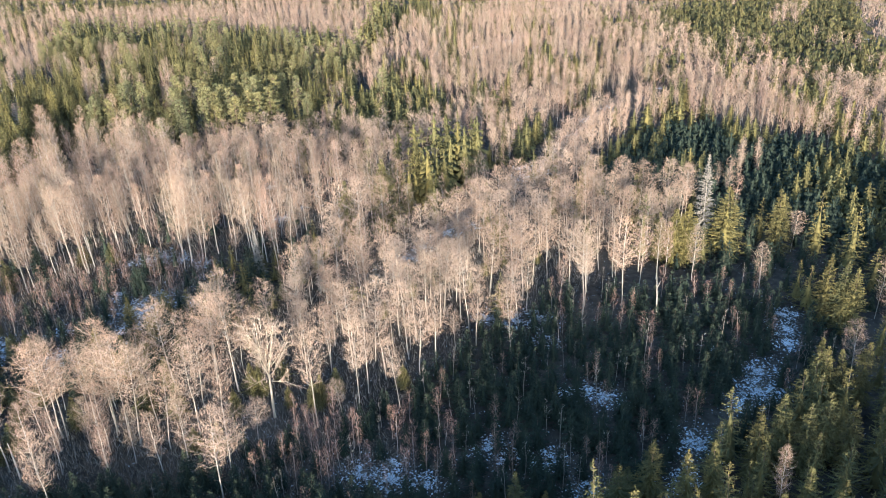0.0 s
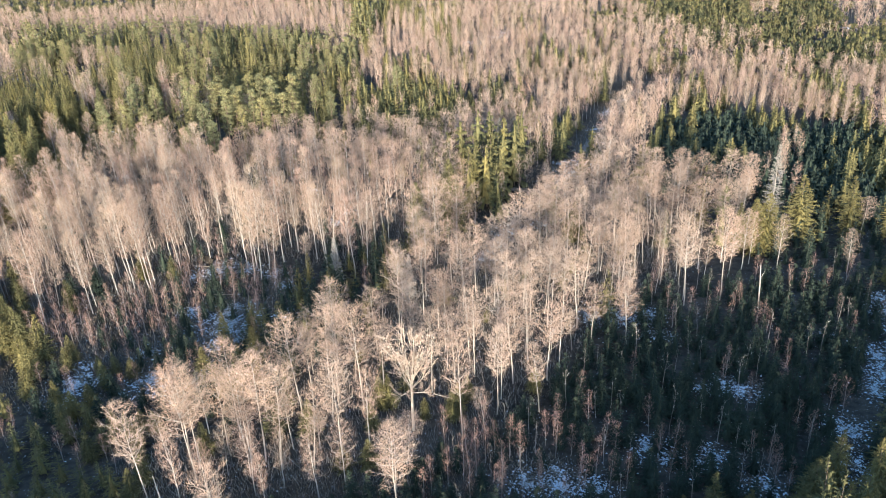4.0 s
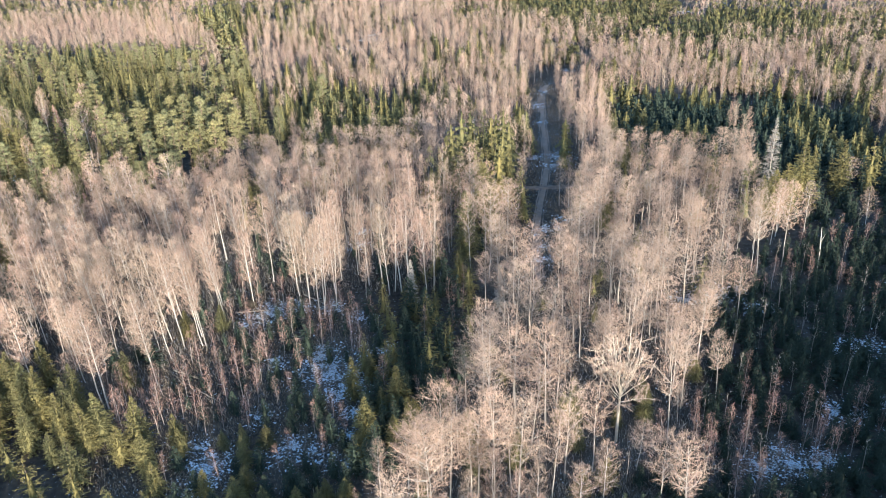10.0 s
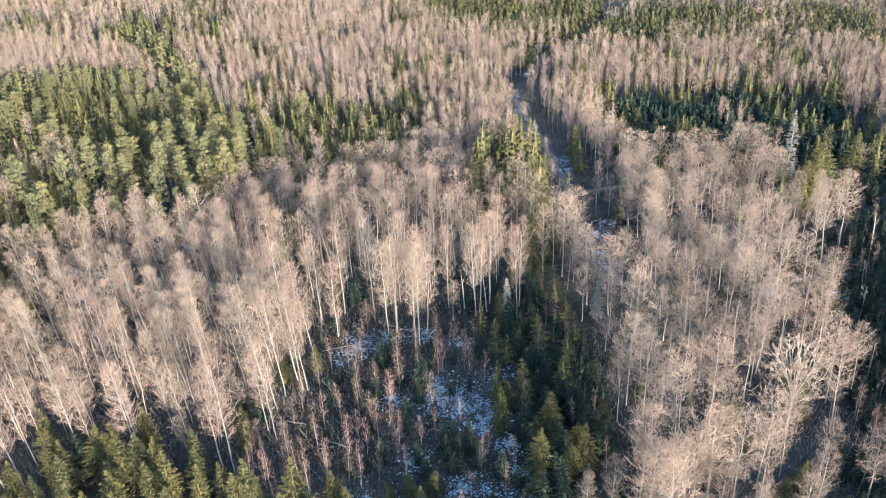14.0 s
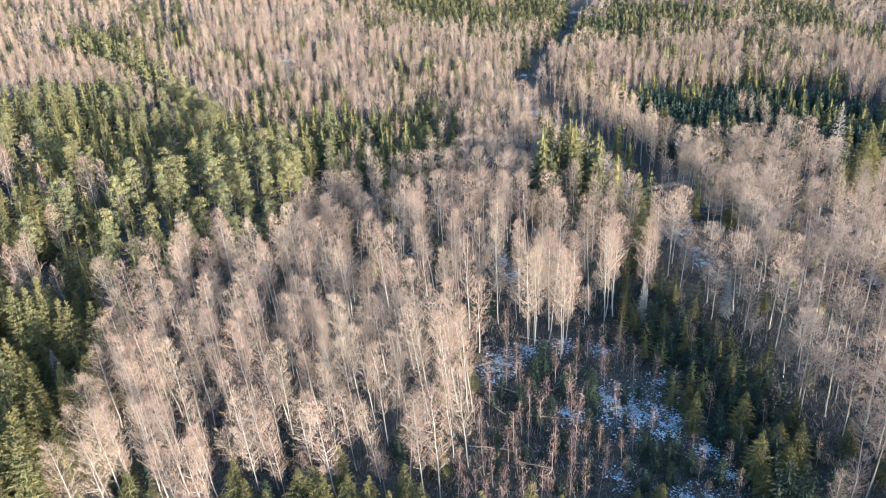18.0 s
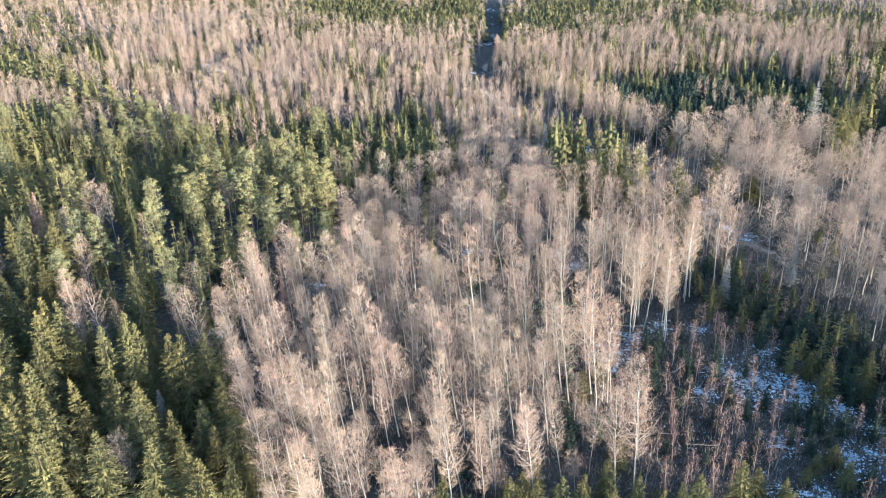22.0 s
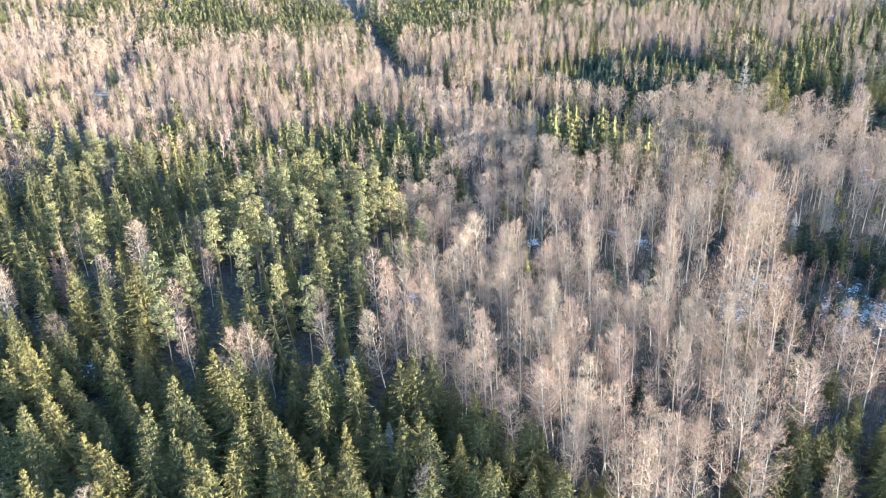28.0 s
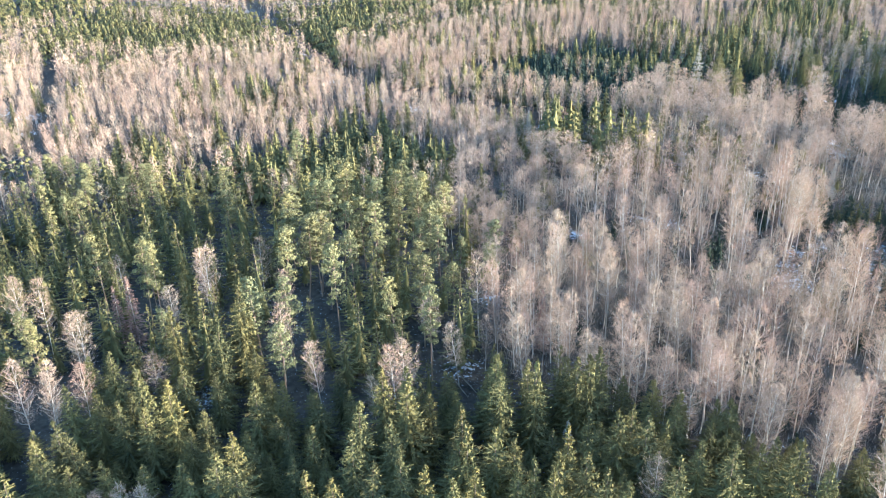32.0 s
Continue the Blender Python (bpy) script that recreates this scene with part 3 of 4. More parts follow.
stand([(-137, 252), (-122, 264), (-125, 318), (-143, 322), (-141, 266)], [("birch", 0.85, 18, 23), ("spruce", 0.15, 10, 14)], 4.6)
stand([(-200, 276), (-162, 262), (-160, 330), (-166, 352), (-202, 330)], [("birch", 0.78, 15, 20), ("spruce", 0.22, 9, 18)], 4.3)
stand([(-282, 345), (-202, 350), (-200, 276), (-252, 250), (-268, 296)], [("spruce", 0.58, 8, 17), ("birch", 0.42, 14, 19)], 4.4)
stand([(-330, 470), (-140, 452), (-150, 405), (-164, 352), (-282, 345), (-300, 370)], [("birch", 0.68, 14, 19), ("spruce", 0.32, 9, 18)], 4.4)
stand([(-142, 345), (-103, 352), (-10, 335), (60, 300), (110, 330), (30, 425), (-130, 428)], [("birch", 0.68, 15, 19), ("spruce", 0.32, 9, 18)], 4.4)
stand([(-130, 428), (30, 425), (90, 460), (60, 540), (-90, 545), (-118, 470)], [("spruce", 0.70, 11, 17), ("birch", 0.30, 14, 18)], 4.4)
stand([(-250, 600), (-200, 545), (-140, 470), (-118, 480), (-76, 570), (-110, 680)], [("spruce", 0.75, 10, 16), ("birch", 0.25, 13, 17)], 4.4)
stand([(-335, 470), (-330, 620), (-250, 600), (-200, 545), (-140, 462)], [("birch", 0.7, 14, 19), ("spruce", 0.30, 10, 17)], 4.5)
stand([(-490, 270), (-400, 370), (-330, 306), (-300, 340), (-330, 400), (-470, 400), (-600, 360)], [("spruce", 0.5, 13, 20), ("pine", 0.2, 16, 21), ("birch", 0.3, 14, 18)], 5.0)
stand([(-470, 398), (-340, 395), (-400, 485), (-540, 495), (-660, 345), (-610, 362)], [("birch", 0.86, 15, 19), ("spruce", 0.14, 14, 18)], 4.5)
stand([(-12, 216), (-14, 256), (-22, 318), (60, 300), (90, 200), (20, 160), (-15, 190)], [("spruce", 0.5, 14, 20), ("birch", 0.5, 15, 20)], 5.2)
# out-of-view block of tall trees, added to shade the ground northwest
stand([(10, 116), (22, 154), (60, 175), (130, 80), (40, 80), (12, 92)], [("spruce", 0.85, 25, 30), ("birch", 0.15, 23, 26)], 4.6)
stand([(-39, 119), (-27, 150), (-20, 165), (-15, 190), (20, 160), (40, 100), (-5, 78), (-40, 96)], [("spruce", 0.92, 12, 19), ("birch", 0.08, 15, 18)], 4.6)
# unseen belt, added south of the clearing to keep its floor shaded
stand([(-169, 18), (-146, 27), (-128, -5), (-153, -11)], [("spruce", 0.9, 22, 26), ("birch", 0.1, 22, 25)], 4.4)
# never in view: spruces added this tall to shade the eastern plantation
stand([(-40, 96), (-5, 78), (40, 100), (130, 80), (120, -20), (0, -20), (-40, 60)], [("spruce", 0.85, 27, 32), ("birch", 0.15, 24, 28)], 4.5)
# unseen southern wood, assumed there and planted to block the low sun
stand([(-40, 96), (-5, 78), (40, 100), (130, 80), (110, -150), (-300, -150), (-290, -40), (-262, -30), (-215, -60), (-165, -30), (-125, -12), (-80, 25), (-60, 65)], [("spruce", 0.75, 21, 27), ("birch", 0.25, 22, 26)], 5.0)
# also unseen; heights chosen to shade the lower trunks farther north
stand([(-262, 24), (-200, 14), (-150, 14), (-100, 26), (-80, 25), (-125, -12), (-165, -30), (-215, -60), (-262, -30)], [("spruce", 0.9, 16, 20), ("birch", 0.1, 15, 18)], 4.6)
# unseen low growth, kept short to let the sun pass over it
stand([(-262, 62), (-235, 45), (-175, 40), (-158, 60), (-147, 54), (-110, 50), (-70, 95), (-60, 65), (-80, 25), (-125, -12), (-165, -30), (-215, -60), (-262, -30), (-262, 35)], [("spruce", 0.6, 6, 10), ("young_spruce", 0.4, 4, 8)], 4.6)
stand([(-262, 62), (-290, 20), (-300, -120), (-290, -40), (-262, -30)], [("spruce", 0.9, 9, 14), ("birch", 0.1, 12, 15)], 5.0)
# not in view; these heights only set how much sun gets past
stand([(-480, 60), (-480, -80), (-300, -120), (-290, 20), (-262, 60), (-306, 85), (-420, 110)], [("spruce", 0.9, 11, 17), ("birch", 0.1, 12, 16)], 5.4)
stand([(-305, 170), (-306, 80), (-262, 60), (-290, 20), (-300, -120), (-470, -80), (-480, 250), (-440, 300), (-380, 235), (-352, 212), (-330, 178)], [("spruce", 0.58, 13, 22), ("spruce", 0.38, 6, 13), ("birch", 0.04, 19, 24)], 5.3)
FAR_WOODS = [(-150, 35), (-330, 70), (-430, 150), (-910, 440), (-790, 650), (-600, 770), (-350, 860), (-120, 860), (120, 750), (295, 240), (60, 50)]


def pick_kind(mix, r):
    for kind, share, lo, hi in mix:
        r -= share
        if r <= 0:
            break
    return kind, lo, hi


def plant(fixed):
    """Scatter the trees: the fixed ones first, then every stand filled at its own spacing, then the far woods."""
    rng = np.random.default_rng(11)
    cell, grid, trees = 3.0, {}, []

    def free(x, y, s):
        r = int(math.ceil(s / cell))
        cx, cy = int(x // cell), int(y // cell)
        for i in range(cx - r, cx + r + 1):
            for j in range(cy - r, cy + r + 1):
                for ox, oy, os in grid.get((i, j), ()):
                    if (ox - x) ** 2 + (oy - y) ** 2 < (0.5 * (s + os)) ** 2:
                        return False
        return True

    def put(x, y, kind, h, s):
        grid.setdefault((int(x // cell), int(y // cell)), []).append((x, y, s))
        trees.append((x, y, kind, h))

    put(-121, 101, "", 0, 11.0)
    put(-117, 93, "", 0, 7.0)
    for kind, x, y, h in fixed:
        if (kind == "alder" or x > -148) and inside(TRACK_OPENING, np.array([x]), np.array([y]))[0]:
            continue
        if kind == "alder" and inside(TRACK_FRONT, np.array([x]), np.array([y]))[0]:
            h = 0.4 * h
        put(x, y, kind, h, {"young_birch": 2.2, "young_spruce": 2.4, "bare_sapling": 2.0}.get(kind, 4.6))
    taken = []
    for poly, mix, s in STANDS:
        p = np.array(poly, float)
        lo, hi = p.min(0), p.max(0)
        n = int((hi - lo).prod() / s ** 2 * 4.5)
        x, y = rng.uniform(lo[0], hi[0], n), rng.uniform(lo[1], hi[1], n)
        ok = inside(poly, x, y) & (along(TRACK, x, y) > np.where((y > 186) & (y < 262), 9.0, np.where(y < 310, 7.0, 6.2))) & (along(RIDE, x, y) > 4.5) & (along(CROSS_TRACK, x, y) > 3) & (along(SNOW_RIDE, x, y) > 3.6) & ~inside(TRACK_OPENING, x, y)
        low = inside(TRACK_FRONT, x, y)
        for done in taken:
            ok &= ~inside(done, x, y)
        for cx, cy, cr in SNOW:
            ok &= (np.hypot(x - cx, y - cy) > cr * 0.75) | (rng.random(n) < 0.08)
        taken.append(poly)
        for a, b, under in zip(x[ok], y[ok], low[ok]):
            chance = rng.random()
            if b > 262:   # farther off, like stands with like
                chance = 0.35 * chance + 0.65 * min(1.0, max(0.0, 0.5 + 1.1 * noise.noise((a * 0.034, b * 0.034, 5.0))))
            kind, h0, h1 = pick_kind(mix, chance)
            own = s * (0.72 if kind.startswith("young") and s > 3.5 else 1.0) * rng.uniform(0.8, 1.1)
            if free(a, b, own):
                put(a, b, kind, rng.uniform(h0, h1) * (0.42 if under and h0 > 8 else 1.0), own)
    # far woods, in drifts of birch and spruce
    n = 60000
    x, y = rng.uniform(-920, 300, n), rng.uniform(30, 870, n)
    ok = inside(FAR_WOODS, x, y) & (along(TRACK, x, y) > 6.2) & (along(RIDE, x, y) > 4.5)
    for done in taken:
        ok &= ~inside(done, x, y)
    row = along(TALL_ROW, x, y)
    for a, b, near in zip(x[ok], y[ok], row[ok]):
        far = math.hypot(a + 220, b - 20)
        s = 4.4 + max(0, far - 350) * 0.004
        if near < 13:
            kind, h = ("pine" if rng.random() < 0.35 else "spruce"), rng.uniform(18, 24)
        else:
            drift = noise.noise((a * 0.009, b * 0.014, 3.1)) + 0.5 * noise.noise((a * 0.03, b * 0.03, 7.7)) + rng.normal(0, 0.17)
            kind, h = ("birch", rng.uniform(14, 19)) if drift > -0.06 else ("spruce", rng.uniform(11, 17))
        if free(a, b, s):
            put(a, b, kind, h, s)
    return trees


# old snow lying in the openings: x, y, reach
SNOW = [(-190, 118, 10), (-183, 113, 7), (-194, 124, 6), (-179, 129, 4), (-204, 119, 4), (-215, 142, 8), (-207, 146, 5), (-218, 136, 4), (-198, 147, 4), (-189, 143, 4),
        (-179, 103, 4), (-177, 94, 4), (-176, 86, 4), (-189, 89, 6), (-183, 88, 4), (-204, 81, 7), (-209, 86, 4), (-199, 98, 4), (-203, 75, 5), (-184, 108, 5)]
SNOW += [(-90, 169, 6), (-84, 160, 5), (-97, 165, 6), (-102, 163, 5), (-60, 146, 5), (-65, 146, 5), (-69, 143, 3), (-32, 167, 8), (-34, 175, 6), (-33, 159, 5), (-34, 197, 5), (-31, 190, 5), (-36, 204, 5),
         (-37, 141, 6), (-40, 142, 4), (-36, 130, 5), (-38, 122, 4), (-74, 118, 5), (-69, 117, 4), (-62, 120, 5), (-86, 98, 5), (-92, 97, 5), (-80, 101, 5), (-88, 102, 4), (-51, 116, 5), (-50, 108, 4), (-47, 178, 3)]
SNOW += [(-143, 205, 5), (-144, 182, 5), (-139, 213, 4), (-144, 190, 4), (-145, 262, 6), (-144, 273, 7), (-153, 271, 4), (-155, 316, 4), (-158, 342, 5), (-158, 364, 4), (-148, 408, 5), (-117, 469, 6), (-74, 573, 8),
         (-202, 186, 5), (-203, 196, 4), (-228, 207, 4), (-277, 204, 4), (-308, 189, 5), (-361, 229, 6), (-356, 228, 5), (-279, 481, 8), (-283, 495, 6), (-291, 457, 6)]


# ---- ground ----
def ground():
    fx, fy = np.arange(-430, 80, 3.0), np.arange(30, 330, 3.0)
    far = np.array([6, 14, 28, 50, 90, 160, 280, 480, 800, 1300, 2100, 3400.0])
    xs = np.concatenate([fx[0] - far[::-1], fx, fx[-1] + far])
    ys = np.concatenate([fy[0] - far[::-1], fy, fy[-1] + far])
    gx, gy = np.meshgrid(xs, ys, indexing="ij")
    frost = np.zeros(gx.shape)
    for x, y, r in SNOW:
        frost = np.maximum(frost, np.exp(-(((gx - x) ** 2 + (gy - y) ** 2) / (r * 0.95) ** 2)))
    frost = np.maximum(frost, 0.12 * inside(CLEARING, gx, gy) + 0.25 * (along(TRACK, gx, gy) < 7) + 0.3 * (along(RIDE, gx, gy) < 4))
    gz = np.zeros(gx.shape)
    for i in range(len(xs)):
        for j in range(len(ys)):
            gz[i, j] = 0.35 * noise.noise((xs[i] * 0.06, ys[j] * 0.06, 0)) + 0.16 * noise.noise((xs[i] * 0.21, ys[j] * 0.21, 4))
    gz -= 0.35 * np.exp(-(along(TRACK, gx, gy) / 2.2) ** 2)
    k, m = len(xs), len(ys)
    i, j = np.meshgrid(np.arange(k - 1), np.arange(m - 1), indexing="ij")
    a = (i * m + j).ravel()
    tri = np.concatenate([np.stack([a, a + m, a + m + 1], -1), np.stack([a, a + m + 1, a + 1], -1)])
    me = mesh_of("ground", np.stack([gx, gy, gz], -1).reshape(-1, 3), tri, [ground_material()], smooth=True)
    layer = me.attributes.new("frost", "FLOAT", "POINT")
    layer.data.foreach_set("value", frost.ravel().astype(np.float32))
    ob = tagged(new("ground", me), "forest floor of dark litter and dead grass with patches of old snow", "ground", kind="structure")
    return ob


def lane(name, line, half, label, lift=0.12):
    """A strip of bare earth with two wheel ruts and a grassy middle."""
    pts = []
    for (ax, ay), (bx, by) in zip(line[:-1], line[1:]):
        n = max(2, int(math.hypot(bx - ax, by - ay) / 4))
        pts += [(ax + (bx - ax) * u / n, ay + (by - ay) * u / n) for u in range(n)]
    p = np.array(pts + [line[-1]], float)
    for _ in range(6):
        p[1:-1] = (p[:-2] + 2 * p[1:-1] + p[2:]) / 4
    d = np.gradient(p, axis=0)
    d /= np.linalg.norm(d, axis=1)[:, None]
    nrm = np.column_stack([-d[:, 1], d[:, 0]])
    across = np.array([-1.0, -0.75, -0.55, -0.35, 0, 0.35, 0.55, 0.75, 1.0])
    height = np.array([-0.3, 0.0, -0.16, 0.0, 0.06, 0.0, -0.16, 0.0, -0.3])
    v = []
    for q, w in zip(p, nrm):
        for a, z in zip(across, height):
            x, y = q + w * a * half * (1 + 0.12 * noise.noise((q[0] * 0.2, q[1] * 0.2, a)))
            v.append((x, y, lift + z + 0.35 * noise.noise((x * 0.06, y * 0.06, 0)) + 0.16 * noise.noise((x * 0.21, y * 0.21, 4)) - 0.25))
    k, m = len(p), len(across)
    i, j = np.meshgrid(np.arange(k - 1), np.arange(m - 1), indexing="ij")
    a = (i * m + j).ravel()
    tri = np.concatenate([np.stack([a, a + m, a + m + 1], -1), np.stack([a, a + m + 1, a + 1], -1)])
    tagged(new(name, mesh_of(name, v, tri, [M_TRACK], smooth=True)), label, "track", kind="structure")


ground()
lane("track", TRACK, 2.1, "rutted earth forest track with snow along its edges")
lane("cross_track", CROSS_TRACK, 1.8, "pale trodden earth lane crossing the forest track", 0.42)

# ---- trees ----
# trees that stand out: x, y, height
FIXED = []
ALDERS = [(-108,168,13), (-93,163,19), (-82,179,27), (-74,186,27), (-156,73,26), (-152,77,24), (-148,79,22), (-144,79,27), (-146,94,27), (-136,104,27), (-146,136,24), (-113,81,19), (-158,70,27), (-147,78,24), (-107,114,23), (-109,136,22), (-158,177,27), (-154,184,26), (-130,193,19), (-119,197,23), (-133,206,22)]
EDGE_BIRCHES = [(-228,128,29), (-239,98,26), (-234,131,28), (-250,131,27), (-236,96,29), (-235,125,29), (-230,122,29), (-226,124,29), (-220,144,25), (-220,159,28), (-212,160,29), (-207,146,29), (-205,148,29), (-201,149,29), (-199,143,29), (-184,156,29), (-180,162,29), (-173,155,28), (-225,136,29), (-225,124,29), (-200,141,27), (-205,148,29), (-183,158,29), (-172,160,27), (-205,165,26)]
GROVE_BIRCHES = [(-303,139,26), (-296,150,26), (-291,154,26), (-295,133,26), (-292,130,26), (-288,128,26), (-274,130,26), (-260,131,26), (-257,128,26), (-251,120,26), (-304,117,26), (-296,108,26), (-291,107,26), (-279,93,26), (-283,93,26), (-302,96,26), (-268,106,26), (-271,103,26), (-256,98,26), (-300,179,26), (-293,173,26), (-283,185,26), (-271,171,26), (-259,168,26), (-251,169,26), (-238,159,26), (-226,156,26), (-229,106,26)]
SPRUCES = [(-375,216,25), (-374,209,25), (-375,187,25), (-382,184,25), (-380,180,25), (-374,167,25), (-371,164,25), (-360,201,20), (-356,176,25), (-354,167,25), (-345,178,25), (-345,172,25), (-363,170,25), (-366,163,25), (-362,159,25), (-360,155,25), (-359,149,25), (-355,148,25), (-352,155,25), (-364,146,25), (-345,158,25), (-346,150,25), (-345,147,25), (-350,142,25), (-348,140,25), (-327,165,25), (-323,159,25), (-332,170,16)]
SPRUCES_EAST = [(-343,138,25), (-347,136,25), (-342,131,25), (-342,126,25), (-330,141,25), (-336,141,25), (-340,135,25), (-318,151,25), (-316,149,25), (-327,136,25), (-325,132,25), (-332,123,25), (-319,131,20), (-314,132,20), (-309,133,20), (-307,126,20), (-305,124,20), (-323,117,25), (-318,114,25), (-303,120,19), (-315,109,25), (-298,109,18), (-381,157,25), (-375,154,25), (-385,165,25), (-349,215,17)]
SPRUCE_BIRCHES = [(-333,183,26), (-338,181,26), (-300,117,26), (-301,107,26), (-295,105,26), (-289,105,26), (-296,98,26), (-277,92,26), (-277,80,26), (-368,205,15), (-336,251,26), (-296,193,26), (-284,189,26), (-295,182,26), (-310,169,26), (-374,277,24), (-370,272,24), (-372,250,24), (-390,240,24), (-387,236,24)]
PINES = [(-302,258,26), (-289,260,26), (-270,268,26), (-277,249,26), (-268,250,26), (-266,241,26), (-282,223,26), (-286,214,26), (-290,240,26), (-285,232,26), (-295,244,26), (-306,228,26), (-304,244,26), (-301,225,26), (-309,244,26), (-298,262,26), (-287,258,26), (-306,242,26), (-254,311,22), (-345,267,26), (-344,263,26), (-334,221,26), (-339,227,26), (-307,202,26), (-317,191,26)]
MID_SPRUCES = [(-141,227,21), (-151,209,21), (-168,224,21), (-166,240,21), (-172,268,18), (-200,260,16), (-166,218,21), (-166,181,23), (-162,196,26), (-169,243,26), (-162,247,26), (-170,230,27), (-163,228,27), (-164,211,25), (-170,253,26), (-124,206,12), (-124,206,14), (-72,220,18), (-69,221,20)]
EAST_SPRUCES = [(-67,222,20), (-76,218,17), (-54,247,15), (-27,204,20), (-20,201,20), (-23,203,20), (-19,166,17), (-15,166,17), (-22,144,17), (-25,135,17), (-18,142,17), (-32,118,17), (-29,122,17), (-13,125,17), (-37,104,17), (-33,105,17), (-15,148,17), (-11,148,17), (-21,169,17), (-13,172,17), (-8,124,17), (-15,116,17)]
ALDERS_NORTH = [(-203,239,22), (-196,233,22), (-127,246,22), (-114,246,22), (-131,218,22), (-126,204,22), (-118,198,22), (-109,189,22), (-142,206,22), (-131,201,22), (-106,218,22), (-102,214,22), (-91,188,22), (-109,187,22), (-83,182,22), (-134,266,20), (-125,264,20), (-137,163,22), (-133,168,22)]
STRIP = [(-174,135,9), (-171,129,8), (-169,120,9), (-165,112,10), (-158,129,9), (-157,120,9), (-167,158,12), (-159,86,9), (-165,109,9), (-171,118,9), (-167,114,9), (-175,146,12), (-170,141,12), (-160,99,8), (-226,135,9), (-214,124,7), (-205,136,9), (-197,124,9)]
SOUTH_SPRUCES = [(-268,91,14), (-258,77,14), (-255,82,14), (-254,93,14), (-250,92,14), (-252,76,14), (-241,88,14), (-230,85,14), (-221,84,14), (-214,87,8), (-275,99,16), (-263,96,14), (-260,96,14), (-258,94,14), (-246,87,14), (-234,84,14), (-231,81,14), (-239,83,14)]
GROVE_FOOT = [(-130,106,9), (-121,106,6), (-115,110,9), (-129,97,8), (-141,90,10), (-132,105,9), (-115,108,9), (-148,87,11), (-158,70,9), (-157,75,9)]
GROVE_EDGE = [(-235,104,11), (-252,131,13), (-231,127,9), (-224,132,8), (-255,102,14), (-243,95,13), (-248,85,14)]
OPEN_BIRCHES = [(-394,203,15), (-391,200,16), (-387,198,15), (-397,203,14), (-370,257,20), (-333,257,22), (-297,96,26), (-286,108,24), (-301,119,25), (-298,106,26), (-303,157,24), (-256,135,23), (-291,134,25), (-197,147,24), (-198,173,23)]
TALL_SPRUCES = [(-304,113,14), (-299,113,13), (-307,119,15), (-295,101,13), (-290,99,12), (-346,224,28), (-337,236,22), (-303,155,21), (-375,241,17), (-352,152,27), (-342,176,25), (-326,156,27), (-331,160,25), (-308,123,22), (-369,192,18), (-369,206,16), (-311,150,24), (-324,136,25), (-318,114,22)]
ALDERS_EAST = [(-156,58,25), (-133,54,23), (-157,71,27), (-153,68,27), (-117,92,13), (-90,154,19), (-98,150,17), (-99,119,19), (-102,131,21), (-109,75,23), (-131,88,24), (-155,71,26)]
CLEARING_SPRUCES = [(-192,103,8), (-189,98,8), (-195,109,7), (-203,126,7), (-185,96,7), (-187,103,7), (-201,113,6), (-192,98,7), (-181,92,8), (-208,133,8)]
OLD_SPRUCES = [(-61,233,22), (-47,240,22), (-37,243,22), (-27,238,22)]
for kind, rows in (("birch", OPEN_BIRCHES), ("spruce", TALL_SPRUCES), ("spruce", OLD_SPRUCES), ("alder", ALDERS_EAST), ("alder", ALDERS), ("birch", EDGE_BIRCHES), ("birch", GROVE_BIRCHES), ("spruce", SPRUCES), ("spruce", SPRUCES_EAST), ("birch", SPRUCE_BIRCHES), ("pine", PINES), ("spruce", MID_SPRUCES), ("spruce", EAST_SPRUCES), ("alder", ALDERS_NORTH), ("young_spruce", STRIP), ("spruce", SOUTH_SPRUCES), ("spruce", GROVE_FOOT), ("spruce", GROVE_EDGE), ("young_spruce", CLEARING_SPRUCES)):
    FIXED += [(kind, *row) for row in rows if all(math.hypot(row[0] - f[1], row[1] - f[2]) > 2.6 for f in FIXED)]

LABELS = {
    "birch": ("tall leafless birch with white trunk and reddish twigs", "birch tree", "birches of the wood"),
    "alder": ("leafless grey alder with rounded crown of pale twigs", "alder tree", "alders of the grove"),
    "young_birch": ("slender leafless birch sapling with reddish twigs", "birch sapling", "birch saplings of the clearing"),
    "bare_sapling": ("thin bare sapling with pale stem among young spruces", "sapling", "saplings of the plantation"),
    "spruce": ("tall dark green spruce lit yellow by low sun", "spruce tree", "spruces of the wood"),
    "young_spruce": ("young dark green spruce growing in the plantation", "young spruce", "young spruces of the plantation"),
    "pine": ("tall pine with bare stem and blue-green crown", "pine tree", "pines of the wood"),
}
SMALL = {   # below this height a tree is told apart as a small one
    "spruce": (12.5, "small bushy green spruce among the taller trees"),
    "alder": (16.5, "low leafless alder with thin brownish crown under birches"),
    "birch": (20.5, "slim half-grown leafless birch with pale trunk"),
    "pine": (21.5, "shorter pine with rounded yellow-green crown"),
}
NEAR_EDGE = [(-60, 125), (-130, 75), (-185, 90), (-240, 100), (-300, 110), (-350, 170), (-385, 235)]
SINGLES = {"birch": 300, "alder": 300, "young_birch": 300, "bare_sapling": 150, "spruce": 300, "young_spruce": 300, "pine": 150}


